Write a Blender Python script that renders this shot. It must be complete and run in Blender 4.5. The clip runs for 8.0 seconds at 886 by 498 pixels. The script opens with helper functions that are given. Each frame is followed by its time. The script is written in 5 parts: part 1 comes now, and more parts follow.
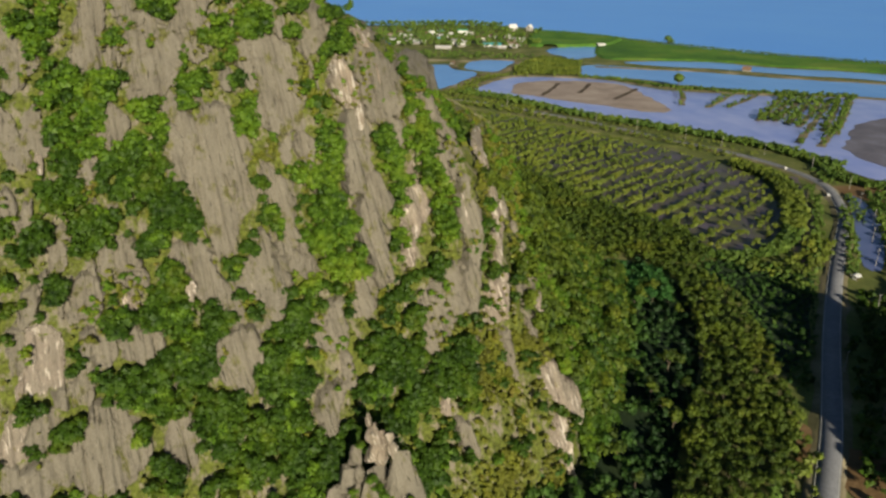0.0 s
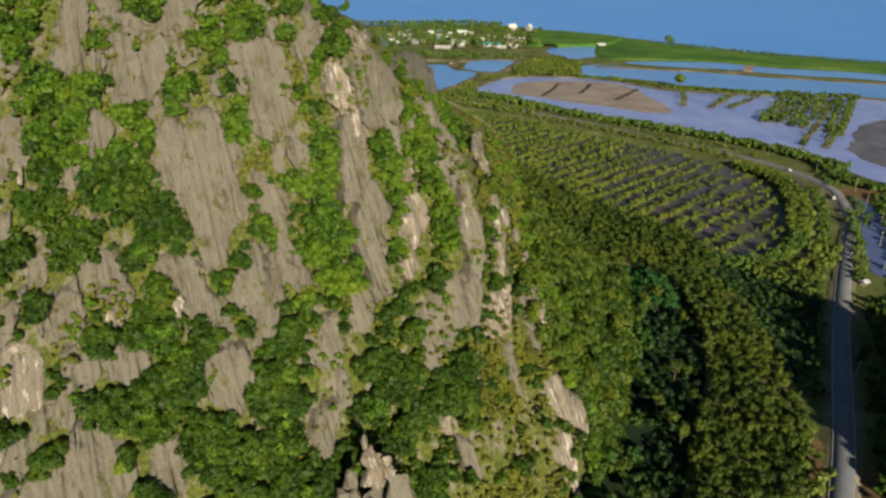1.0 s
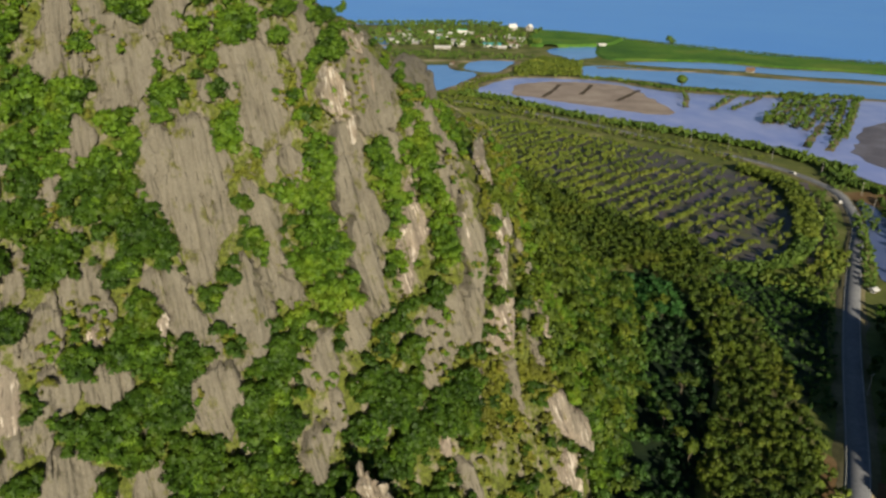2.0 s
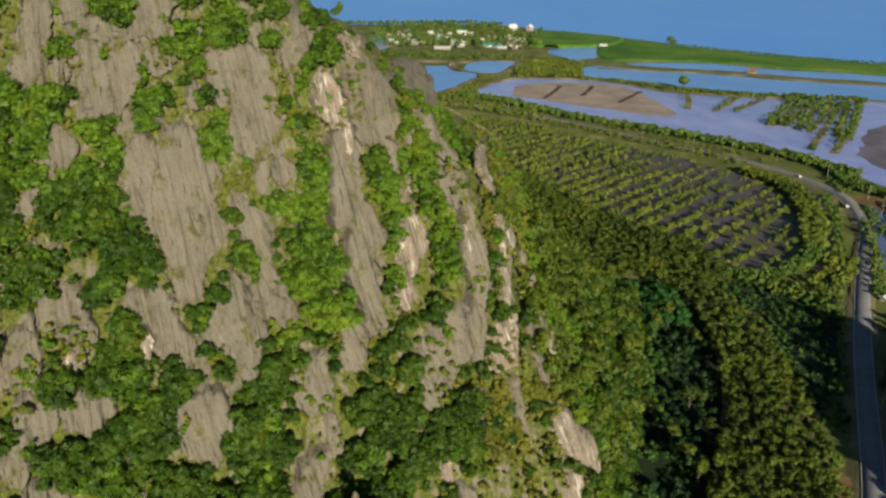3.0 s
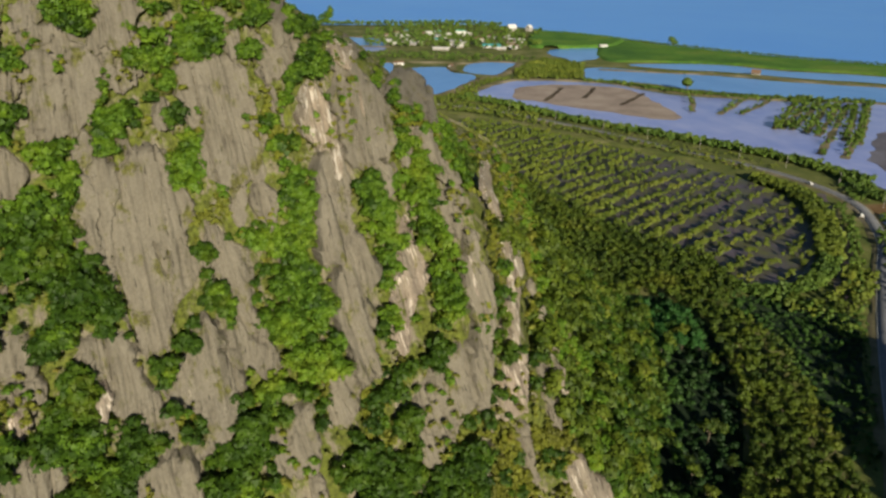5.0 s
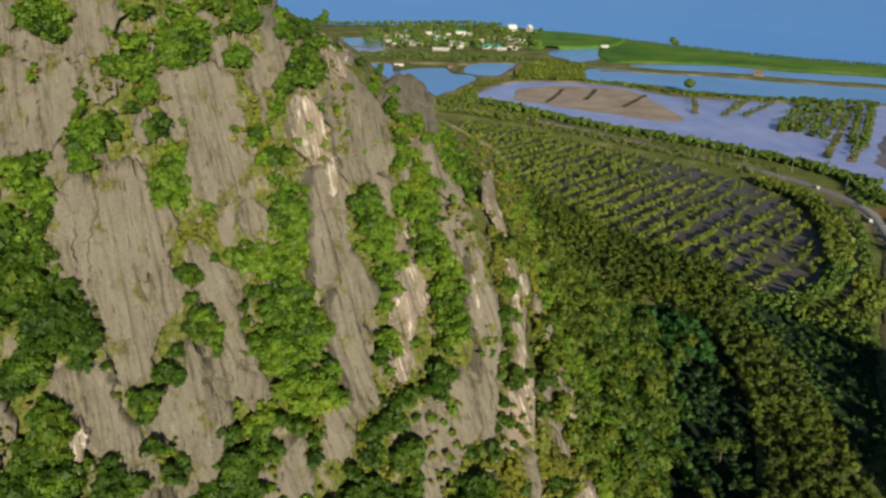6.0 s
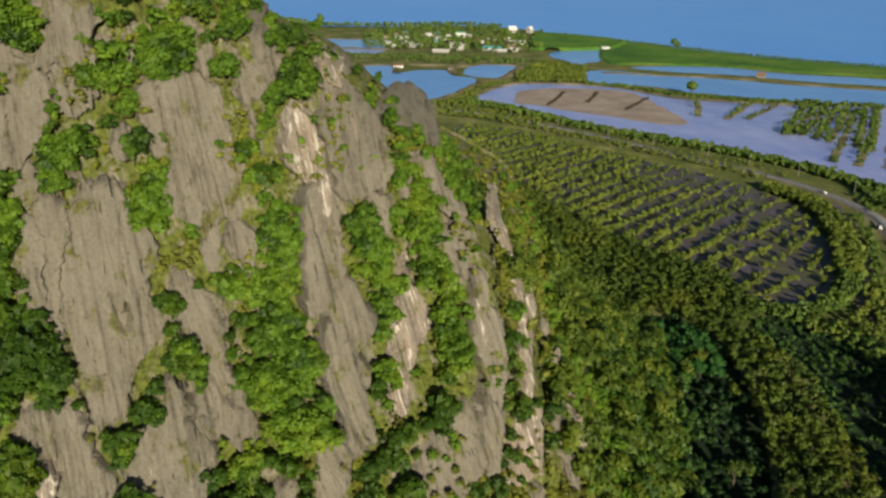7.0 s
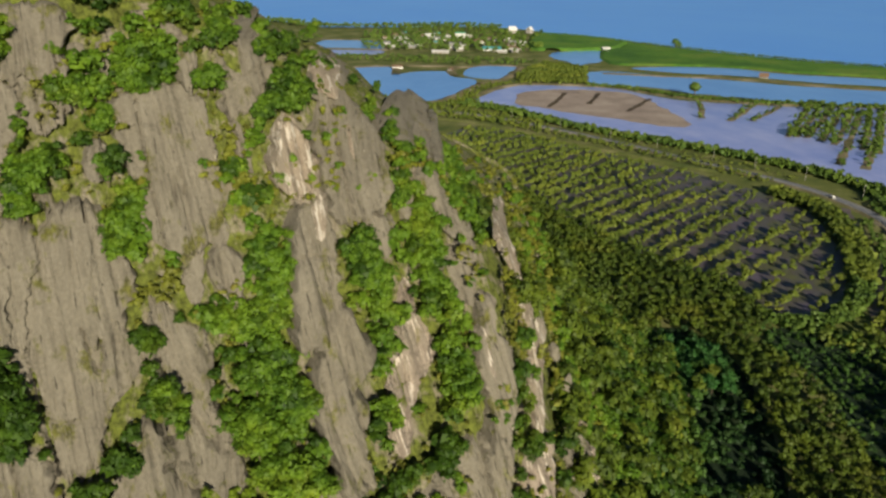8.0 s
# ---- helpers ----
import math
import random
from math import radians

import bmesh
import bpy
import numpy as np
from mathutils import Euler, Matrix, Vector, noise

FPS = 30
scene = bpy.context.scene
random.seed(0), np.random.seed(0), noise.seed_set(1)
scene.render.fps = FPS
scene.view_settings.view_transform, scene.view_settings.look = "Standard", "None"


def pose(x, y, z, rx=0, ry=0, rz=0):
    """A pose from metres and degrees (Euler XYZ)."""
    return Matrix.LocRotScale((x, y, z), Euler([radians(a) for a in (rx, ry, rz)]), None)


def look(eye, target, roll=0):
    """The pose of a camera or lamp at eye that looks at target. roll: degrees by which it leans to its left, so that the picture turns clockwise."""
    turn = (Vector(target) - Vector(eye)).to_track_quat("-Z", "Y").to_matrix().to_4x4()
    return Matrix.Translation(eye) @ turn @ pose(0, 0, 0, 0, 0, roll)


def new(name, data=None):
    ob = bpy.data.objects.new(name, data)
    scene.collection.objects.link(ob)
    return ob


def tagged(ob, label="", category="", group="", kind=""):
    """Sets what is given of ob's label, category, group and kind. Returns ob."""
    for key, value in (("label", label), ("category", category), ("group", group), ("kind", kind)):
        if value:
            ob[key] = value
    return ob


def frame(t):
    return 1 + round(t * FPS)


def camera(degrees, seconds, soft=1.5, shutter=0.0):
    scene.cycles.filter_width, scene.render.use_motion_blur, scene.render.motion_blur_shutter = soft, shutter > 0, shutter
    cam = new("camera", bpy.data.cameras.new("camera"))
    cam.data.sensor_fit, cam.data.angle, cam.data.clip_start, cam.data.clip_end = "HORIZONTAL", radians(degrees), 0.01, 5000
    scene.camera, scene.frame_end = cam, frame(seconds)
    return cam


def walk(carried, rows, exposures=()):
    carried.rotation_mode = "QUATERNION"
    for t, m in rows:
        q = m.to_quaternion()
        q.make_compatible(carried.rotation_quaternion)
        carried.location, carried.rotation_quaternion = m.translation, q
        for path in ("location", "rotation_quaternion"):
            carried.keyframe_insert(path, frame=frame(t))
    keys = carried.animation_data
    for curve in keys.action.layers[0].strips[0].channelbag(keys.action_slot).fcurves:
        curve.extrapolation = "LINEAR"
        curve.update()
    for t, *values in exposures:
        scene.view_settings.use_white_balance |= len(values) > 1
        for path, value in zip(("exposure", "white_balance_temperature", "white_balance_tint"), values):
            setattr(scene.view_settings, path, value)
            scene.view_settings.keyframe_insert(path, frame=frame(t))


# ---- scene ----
cam = camera(63.8, 8.0, soft=2.65)
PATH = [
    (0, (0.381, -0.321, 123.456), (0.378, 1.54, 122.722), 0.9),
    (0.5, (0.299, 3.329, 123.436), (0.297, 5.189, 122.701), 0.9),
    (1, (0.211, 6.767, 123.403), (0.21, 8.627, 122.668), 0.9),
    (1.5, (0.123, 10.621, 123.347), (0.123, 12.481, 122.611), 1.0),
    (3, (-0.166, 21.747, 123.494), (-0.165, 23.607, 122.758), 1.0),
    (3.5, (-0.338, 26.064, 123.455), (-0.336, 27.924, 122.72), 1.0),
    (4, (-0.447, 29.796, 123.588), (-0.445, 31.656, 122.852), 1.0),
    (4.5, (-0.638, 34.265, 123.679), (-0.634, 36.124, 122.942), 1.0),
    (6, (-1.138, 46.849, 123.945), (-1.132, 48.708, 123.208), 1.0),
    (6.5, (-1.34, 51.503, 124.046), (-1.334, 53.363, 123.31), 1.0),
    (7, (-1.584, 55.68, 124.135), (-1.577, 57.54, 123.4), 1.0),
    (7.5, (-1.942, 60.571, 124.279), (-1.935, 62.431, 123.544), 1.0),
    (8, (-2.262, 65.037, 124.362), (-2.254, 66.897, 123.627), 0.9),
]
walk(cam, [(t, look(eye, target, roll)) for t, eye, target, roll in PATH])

# ---- light ----
SUN_DIR = Vector((0.28, -0.92, 0.31)).normalized()
SUN_EL = math.asin(SUN_DIR.z)
SUN_AZ = math.atan2(SUN_DIR.x, SUN_DIR.y)
world = bpy.data.worlds.new("sky")
world.use_nodes = True
scene.world = world
sky = world.node_tree.nodes.new("ShaderNodeTexSky")
sky.sky_type, sky.sun_disc, sky.sun_elevation, sky.sun_rotation = "NISHITA", False, SUN_EL, SUN_AZ
sky.altitude, sky.air_density, sky.dust_density, sky.ozone_density = 100, 1.0, 0.3, 3.0
background = world.node_tree.nodes["Background"]
background.inputs["Strength"].default_value = 0.042
world.node_tree.links.new(sky.outputs[0], background.inputs["Color"])
sun_lamp = new("sun", bpy.data.lights.new("sun", "SUN"))
sun_lamp.data.energy, sun_lamp.data.angle, sun_lamp.data.color = 5.6, radians(0.5), (1.0, 0.90, 0.70)
sun_lamp.matrix_world = look((0, 0, 300), Vector((0, 0, 300)) - SUN_DIR)
scene.view_settings.exposure = 0.28


# ---- number tools ----
def hash01(ix, iy, iz, seed):
    h = (ix * 374761393 + iy * 668265263 + iz * 2147483647 + seed * 974634777) & 0xFFFFFFFF
    h = ((h ^ (h >> 13)) * 1274126177) & 0xFFFFFFFF
    h = ((h ^ (h >> 16)) * 2246822519) & 0xFFFFFFFF
    return ((h ^ (h >> 15)) & 0xFFFFFF) / float(0xFFFFFF)


def vnoise(x, y, z=0.0, seed=0):
    """Smooth value noise from -1 to 1, on arrays."""
    x, y, z = np.broadcast_arrays(np.asarray(x, float), np.asarray(y, float), np.asarray(z, float))
    ix, iy, iz = (np.floor(a).astype(np.int64) for a in (x, y, z))
    fx, fy, fz = x - ix, y - iy, z - iz
    fx, fy, fz = (a * a * (3 - 2 * a) for a in (fx, fy, fz))
    total = 0.0
    for dx in (0, 1):
        for dy in (0, 1):
            for dz in (0, 1):
                wgt = (fx if dx else 1 - fx) * (fy if dy else 1 - fy) * (fz if dz else 1 - fz)
                total = total + wgt * hash01(ix + dx, iy + dy, iz + dz, seed)
    return total * 2 - 1


def fbm(x, y, z=0.0, seed=0, octaves=4):
    total, amp = 0.0, 0.5
    for o in range(octaves):
        f = 2.0 ** o
        total = total + amp * vnoise(np.asarray(x) * f, np.asarray(y) * f, np.asarray(z) * f, seed + o * 17)
        amp *= 0.5
    return total


def smooth01(a):
    a = np.clip(a, 0, 1)
    return a * a * (3 - 2 * a)


def mesh_of(name, verts, faces, material, smooth=False):
    """A mesh from arrays; faces all of one length."""
    verts, faces = np.asarray(verts, np.float32), np.asarray(faces, np.int32)
    me = bpy.data.meshes.new(name)
    count, corners = faces.shape
    me.vertices.add(len(verts))
    me.vertices.foreach_set("co", verts.ravel())
    me.loops.add(count * corners)
    me.loops.foreach_set("vertex_index", faces.ravel())
    me.polygons.add(count)
    me.polygons.foreach_set("loop_start", np.arange(0, count * corners, corners, dtype=np.int32))
    me.update(calc_edges=True)
    me.validate()
    if smooth:
        me.polygons.foreach_set("use_smooth", np.ones(count, bool))
    me.materials.append(material)
    return me


def part(name, bm, material, parent, label=""):
    me = bpy.data.meshes.new(name)
    bm.to_mesh(me)
    bm.free()
    me.materials.append(material)
    ob = new(name, me)
    ob.parent = parent
    return tagged(ob, label)


def empty(name, m, label, category, group="", kind=""):
    ob = new(name)
    ob.empty_display_size = 0.5
    ob.matrix_world = m
    return tagged(ob, label, category, group, kind)


def grid_faces(rows, cols, wrap=False):
    i, j = np.meshgrid(np.arange(rows - 1), np.arange(cols if wrap else cols - 1), indexing="ij")
    k = (j + 1) % cols
    return np.stack([i * cols + j, i * cols + k, (i + 1) * cols + k, (i + 1) * cols + j], -1).reshape(-1, 4)


def curve_points(points, step=4.0, closed=False):
    """A smooth line through the points (Catmull-Rom), evenly stepped."""
    p = np.asarray(points, float)
    if closed:
        p = np.vstack([p[-1:], p, p[:2]])
    else:
        p = np.vstack([2 * p[0] - p[1], p, 2 * p[-1] - p[-2]])
    out = []
    for a, b, c, d in zip(p[:-3], p[1:-2], p[2:-1], p[3:]):
        n = max(2, int(np.linalg.norm(c - b) / step))
        t = np.linspace(0, 1, n, endpoint=False)[:, None]
        out.append(0.5 * (2 * b + (c - a) * t + (2 * a - 5 * b + 4 * c - d) * t ** 2 + (3 * b - a - 3 * c + d) * t ** 3))
    if not closed:
        out.append(p[-2:-1])
    return np.vstack(out)


def inside(poly, x, y):
    """Which of the places lie in the polygon."""
    x, y = np.asarray(x, float), np.asarray(y, float)
    res = np.zeros(x.shape, bool)
    p = np.asarray(poly, float)
    for (x0, y0), (x1, y1) in zip(p, np.roll(p, -1, 0)):
        cross = (y0 > y) != (y1 > y)
        res ^= cross & (x < (x1 - x0) * (y - y0) / ((y1 - y0) or 1e-9) + x0)
    return res


def scatter(poly, spacing, seed, jitter=0.45):
    """Places on a jittered grid in a polygon."""
    rng = np.random.default_rng(seed)
    p = np.asarray(poly, float)
    lo, hi = p.min(0), p.max(0)
    gx, gy = np.meshgrid(np.arange(lo[0], hi[0], spacing), np.arange(lo[1], hi[1], spacing))
    gx = gx + (np.arange(gx.shape[0]) % 2)[:, None] * spacing / 2
    gx, gy = gx.ravel(), gy.ravel()
    gx = gx + rng.uniform(-jitter, jitter, gx.size) * spacing
    gy = gy + rng.uniform(-jitter, jitter, gy.size) * spacing
    ok = inside(p, gx, gy)
    return gx[ok], gy[ok]


# ---- materials ----
def material(name, rough=0.8, spec=0.3):
    m = bpy.data.materials.new(name)
    m.use_nodes = True
    n, l = m.node_tree.nodes, m.node_tree.links
    b = n["Principled BSDF"]
    b.inputs["Roughness"].default_value = rough
    b.inputs["Specular IOR Level"].default_value = spec
    return m, n, l, b


def place(n, l, sx, sy, sz, world_space=True, lean=0.0):
    """Coordinates in metres, stretched; lean tilts the long axis sideways, in degrees."""
    mp = n.new("ShaderNodeMapping")
    mp.inputs["Scale"].default_value = (sx, sy, sz)
    if world_space:
        g = n.new("ShaderNodeNewGeometry")
        source = g.outputs["Position"]
        if lean:
            tilt = n.new("ShaderNodeMapping")
            tilt.inputs["Rotation"].default_value = (0, radians(lean), 0)
            l.new(source, tilt.inputs["Vector"])
            source = tilt.outputs["Vector"]
        l.new(source, mp.inputs["Vector"])
    else:
        g = n.new("ShaderNodeTexCoord")
        l.new(g.outputs["Object"], mp.inputs["Vector"])
    return mp.outputs["Vector"]


def noise_tex(n, l, vec, scale, detail=4.0, rough=0.55, distort=0.0):
    t = n.new("ShaderNodeTexNoise")
    t.inputs["Scale"].default_value, t.inputs["Detail"].default_value = scale, detail
    t.inputs["Roughness"].default_value, t.inputs["Distortion"].default_value = rough, distort
    l.new(vec, t.inputs["Vector"])
    return t.outputs["Fac"]


def ramp(n, l, fac, stops):
    r = n.new("ShaderNodeValToRGB")
    e = r.color_ramp.elements
    while len(e) < len(stops):
        e.new(0.5)
    for el, (pos, col) in zip(e, stops):
        el.position, el.color = pos, (*col, 1)
    l.new(fac, r.inputs["Fac"])
    return r.outputs["Color"]


def mix(n, l, fac, a, b, how="MIX"):
    m = n.new("ShaderNodeMix")
    m.data_type, m.blend_type = "RGBA", how
    for socket, v in ((m.inputs["Factor"], fac), (m.inputs[6], a), (m.inputs[7], b)):
        if isinstance(v, (int, float)):
            socket.default_value = v
        elif isinstance(v, tuple):
            socket.default_value = (*v, 1)
        else:
            l.new(v, socket)
    return m.outputs[2]


def bump(n, l, b, height, strength, distance):
    k = n.new("ShaderNodeBump")
    k.inputs["Strength"].default_value, k.inputs["Distance"].default_value = strength, distance
    l.new(height, k.inputs["Height"])
    l.new(k.outputs["Normal"], b.inputs["Normal"])


def rock_material(name, base, streak, dark, cream, amount, moss=None, spread=0.45):
    """Weathered limestone: streaks down the slope, pale fresh scars, thin dark lines."""
    m, n, l, b = material(name, 0.92, 0.2)
    streaky = noise_tex(n, l, place(n, l, 1.0, 0.15, 0.10, lean=19), 1.1, 6, 0.7)
    broad = noise_tex(n, l, place(n, l, 1, 1, 0.6), 0.16, 4)
    grain = noise_tex(n, l, place(n, l, 1, 1, 1), 2.2, 5, 0.7)
    scar = noise_tex(n, l, place(n, l, 1.0, 0.3, 0.2, lean=19), 0.42, 6, 0.65, 0.5)
    c = ramp(n, l, streaky, [(0.27, dark), (0.42, base), (0.72, streak)])
    c = mix(n, l, ramp(n, l, broad, [(0.42, (0, 0, 0)), (0.62, (0.55, 0.55, 0.55))]), c, (0.25, 0.225, 0.175))
    c = mix(n, l, ramp(n, l, scar, [(0.66 - amount, (0, 0, 0)), (0.74 - amount, (0.85, 0.85, 0.85))]), c, cream)
    dash = noise_tex(n, l, place(n, l, 1.0, 0.12, 0.11, lean=19), 2.3, 4, 0.55)
    c = mix(n, l, ramp(n, l, dash, [(0.655 - amount, (0, 0, 0)), (0.70 - amount, (0.75, 0.75, 0.75))]), c, cream)
    c = mix(n, l, ramp(n, l, dash, [(0.32, (0.8, 0.8, 0.8)), (0.37, (0, 0, 0))]), c, tuple(v * 0.5 for v in dark))
    c = mix(n, l, 0.55, c, ramp(n, l, grain, [(0.3, (0.45, 0.45, 0.45)), (0.7, (1.0, 1.0, 1.0))]), "MULTIPLY")
    if moss:
        cover = noise_tex(n, l, place(n, l, 1, 1, 0.55), 0.33, 6, 0.7)
        c = mix(n, l, ramp(n, l, cover, [(spread - 0.05, (0, 0, 0)), (spread + 0.05, (0.95, 0.95, 0.95))]), c,
                ramp(n, l, noise_tex(n, l, place(n, l, 1, 1, 1), 1.1, 6, 0.75), [(0.36, tuple(v * 0.4 for v in moss)), (0.5, moss), (0.62, tuple(v * 1.5 for v in moss))]))
    l.new(c, b.inputs["Base Color"])
    h = n.new("ShaderNodeMath")
    h.operation = "ADD"
    l.new(streaky, h.inputs[0])
    l.new(dash, h.inputs[1])
    k = n.new("ShaderNodeMath")
    k.operation = "ADD"
    l.new(h.outputs[0], k.inputs[0])
    l.new(grain, k.inputs[1])
    bump(n, l, b, k.outputs[0], 0.8, 0.45)
    return m


def leaf_material(name, dark, mid, light, yellow, scale=0.09):
    m, n, l, b = material(name, 0.6, 0.25)
    broad = noise_tex(n, l, place(n, l, 1, 1, 1), scale, 3, 0.6)
    fine = noise_tex(n, l, place(n, l, 1, 1, 1), scale * 6, 3, 0.6)
    g = n.new("ShaderNodeNewGeometry")
    c = ramp(n, l, broad, [(0.34, dark), (0.47, mid), (0.58, light), (0.68, yellow)])
    c = mix(n, l, 0.5, c, ramp(n, l, fine, [(0.38, dark), (0.62, light)]))
    c = mix(n, l, 0.75, c, ramp(n, l, g.outputs["Random Per Island"], [(0.0, (0.62, 0.64, 0.55)), (1.0, (0.96, 0.96, 0.88))]), "MULTIPLY")
    l.new(c, b.inputs["Base Color"])
    tr = n.new("ShaderNodeBsdfTranslucent")
    l.new(c, tr.inputs["Color"])
    ms = n.new("ShaderNodeMixShader")
    ms.inputs["Fac"].default_value = 0.15
    l.new(b.outputs[0], ms.inputs[1])
    l.new(tr.outputs[0], ms.inputs[2])
    l.new(ms.outputs[0], n["Material Output"].inputs["Surface"])
    return m


def two_tone(name, a, b_col, c_col, scale, rough=0.95, relief=0.3, spec=0.15):
    m, n, l, b = material(name, rough, spec)
    big = noise_tex(n, l, place(n, l, 1, 1, 1), scale, 5, 0.6)
    small = noise_tex(n, l, place(n, l, 1, 1, 1), scale * 14, 4, 0.65)
    c = ramp(n, l, big, [(0.34, a), (0.52, b_col), (0.68, c_col)])
    c = mix(n, l, 0.6, c, ramp(n, l, small, [(0.3, (0.5, 0.5, 0.5)), (0.7, (1.0, 1.0, 1.0))]), "MULTIPLY")
    l.new(c, b.inputs["Base Color"])
    bump(n, l, b, small, 0.6, relief)
    return m


def water_material(name, deep, shallow, scale, rough, wave, spec=0.5):
    m, n, l, b = material(name, rough, spec)
    big = noise_tex(n, l, place(n, l, 1, 0.6, 1), scale, 4, 0.6)
    l.new(ramp(n, l, big, [(0.35, deep), (0.65, shallow)]), b.inputs["Base Color"])
    rip = noise_tex(n, l, place(n, l, 1, 0.7, 1), 0.35, 4, 0.6)
    bump(n, l, b, rip, wave, 0.25)
    return m


ROCK = rock_material("limestone", (0.216, 0.185, 0.15), (0.325, 0.282, 0.232), (0.066, 0.057, 0.045), (0.66, 0.59, 0.50), -0.03, (0.10, 0.10, 0.02), 0.60)
ROCK = rock_material("limestone", (0.212, 0.183, 0.141), (0.318, 0.278, 0.22), (0.066, 0.057, 0.043), (0.64, 0.57, 0.47), -0.03, (0.10, 0.10, 0.02), 0.60)
ROCK = rock_material("limestone", (0.208, 0.181, 0.128), (0.31, 0.272, 0.20), (0.07, 0.06, 0.042), (0.62, 0.55, 0.43), -0.04, (0.10, 0.10, 0.02), 0.60)
ROCK = rock_material("limestone", (0.205, 0.181, 0.136), (0.305, 0.272, 0.21), (0.07, 0.061, 0.045), (0.60, 0.54, 0.44), -0.04, (0.10, 0.10, 0.022), 0.60)
ROCK = rock_material("limestone", (0.185, 0.165, 0.126), (0.262, 0.236, 0.184), (0.075, 0.066, 0.05), (0.56, 0.50, 0.40), -0.05, (0.10, 0.10, 0.022), 0.60)
PALE_ROCK = rock_material("pale_limestone", (0.265, 0.218, 0.174), (0.39, 0.325, 0.262), (0.11, 0.09, 0.07), (0.76, 0.68, 0.58), 0.06, (0.11, 0.10, 0.03), 0.64)
SCAR_ROCK = rock_material("scarred_limestone", (0.29, 0.235, 0.175), (0.40, 0.335, 0.262), (0.11, 0.088, 0.064), (0.66, 0.60, 0.51), 0.09, None)
CLIFF = rock_material("overgrown_limestone", (0.182, 0.154, 0.114), (0.28, 0.242, 0.188), (0.06, 0.052, 0.038), (0.40, 0.35, 0.27), -0.04, (0.074, 0.092, 0.012), 0.43)
CLIFF = rock_material("overgrown_limestone", (0.158, 0.134, 0.095), (0.245, 0.212, 0.158), (0.055, 0.048, 0.034), (0.35, 0.31, 0.23), -0.04, (0.068, 0.086, 0.011), 0.42)
CLIFF = rock_material("overgrown_limestone", (0.15, 0.127, 0.085), (0.235, 0.203, 0.142), (0.055, 0.048, 0.032), (0.35, 0.31, 0.22), -0.04, (0.068, 0.086, 0.012), 0.42)
CLIFF = rock_material("overgrown_limestone", (0.16, 0.138, 0.098), (0.25, 0.22, 0.165), (0.06, 0.053, 0.038), (0.36, 0.32, 0.24), -0.04, (0.075, 0.092, 0.014), 0.43)
CLIFF = rock_material("overgrown_limestone", (0.22, 0.19, 0.135), (0.34, 0.30, 0.225), (0.09, 0.08, 0.058), (0.42, 0.37, 0.27), -0.04, (0.095, 0.115, 0.016))
SCRUB = two_tone("scrubby_slope", (0.03, 0.06, 0.008), (0.075, 0.10, 0.018), (0.15, 0.14, 0.07), 0.22, 0.95, 0.6)
CLIFF_LEAF = leaf_material("cliff_leaf", (0.036, 0.088, 0.006), (0.078, 0.158, 0.010), (0.135, 0.228, 0.014), (0.212, 0.265, 0.020), 0.13)
# Leaves darkened in colour, in place of shade on cliff and thicket.
SHADED_LEAF = leaf_material("shaded_leaf", (0.012, 0.034, 0.003), (0.031, 0.073, 0.005), (0.062, 0.12, 0.007), (0.125, 0.165, 0.01), 0.13)
WOOD_LEAF = leaf_material("wood_leaf", (0.02, 0.042, 0.006), (0.058, 0.10, 0.01), (0.118, 0.163, 0.014), (0.195, 0.208, 0.022), 0.06)
# Leaf colour darkened in place of shade in the hollow and marsh.
HALF_SHADE_LEAF = leaf_material("half_shade_leaf", (0.016, 0.045, 0.009), (0.038, 0.095, 0.015), (0.072, 0.15, 0.022), (0.12, 0.19, 0.03), 0.08)
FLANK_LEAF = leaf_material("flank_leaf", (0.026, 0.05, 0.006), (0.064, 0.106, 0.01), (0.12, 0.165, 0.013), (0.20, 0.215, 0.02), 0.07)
# Darker still: the hollow's deep shade is put into this leaf colour.
DEEP_SHADE_LEAF = leaf_material("deep_shade_leaf", (0.008, 0.024, 0.007), (0.017, 0.05, 0.012), (0.034, 0.085, 0.017), (0.06, 0.115, 0.02), 0.08)
DRY_LEAF = leaf_material("dry_leaf", (0.09, 0.095, 0.015), (0.15, 0.16, 0.02), (0.20, 0.22, 0.022), (0.26, 0.20, 0.05), 0.15)
GREY_LEAF = leaf_material("blue_green_leaf", (0.018, 0.07, 0.014), (0.03, 0.105, 0.02), (0.045, 0.135, 0.025), (0.065, 0.15, 0.03))
MANGROVE_LEAF = leaf_material("mangrove_leaf", (0.07, 0.11, 0.018), (0.135, 0.185, 0.025), (0.20, 0.245, 0.032), (0.28, 0.285, 0.04), 0.04)
HEDGE_LEAF = leaf_material("hedge_leaf", (0.05, 0.10, 0.018), (0.098, 0.17, 0.028), (0.155, 0.235, 0.035), (0.225, 0.27, 0.046), 0.05)
BARK = two_tone("bark", (0.10, 0.075, 0.05), (0.16, 0.13, 0.09), (0.22, 0.19, 0.14), 0.8)
GRASS = two_tone("rough_grass", (0.085, 0.12, 0.03), (0.165, 0.185, 0.05), (0.29, 0.27, 0.125), 0.03)
# Shade on marsh and wood floor is put into this dark colour.
SHADED_GRASS = two_tone("shaded_grass", (0.014, 0.027, 0.014), (0.024, 0.044, 0.02), (0.04, 0.062, 0.022), 0.06)
# Greens lifted a little to stand in for distance haze.
FIELD = two_tone("bright_field", (0.055, 0.145, 0.026), (0.098, 0.22, 0.03), (0.165, 0.25, 0.043), 0.012)
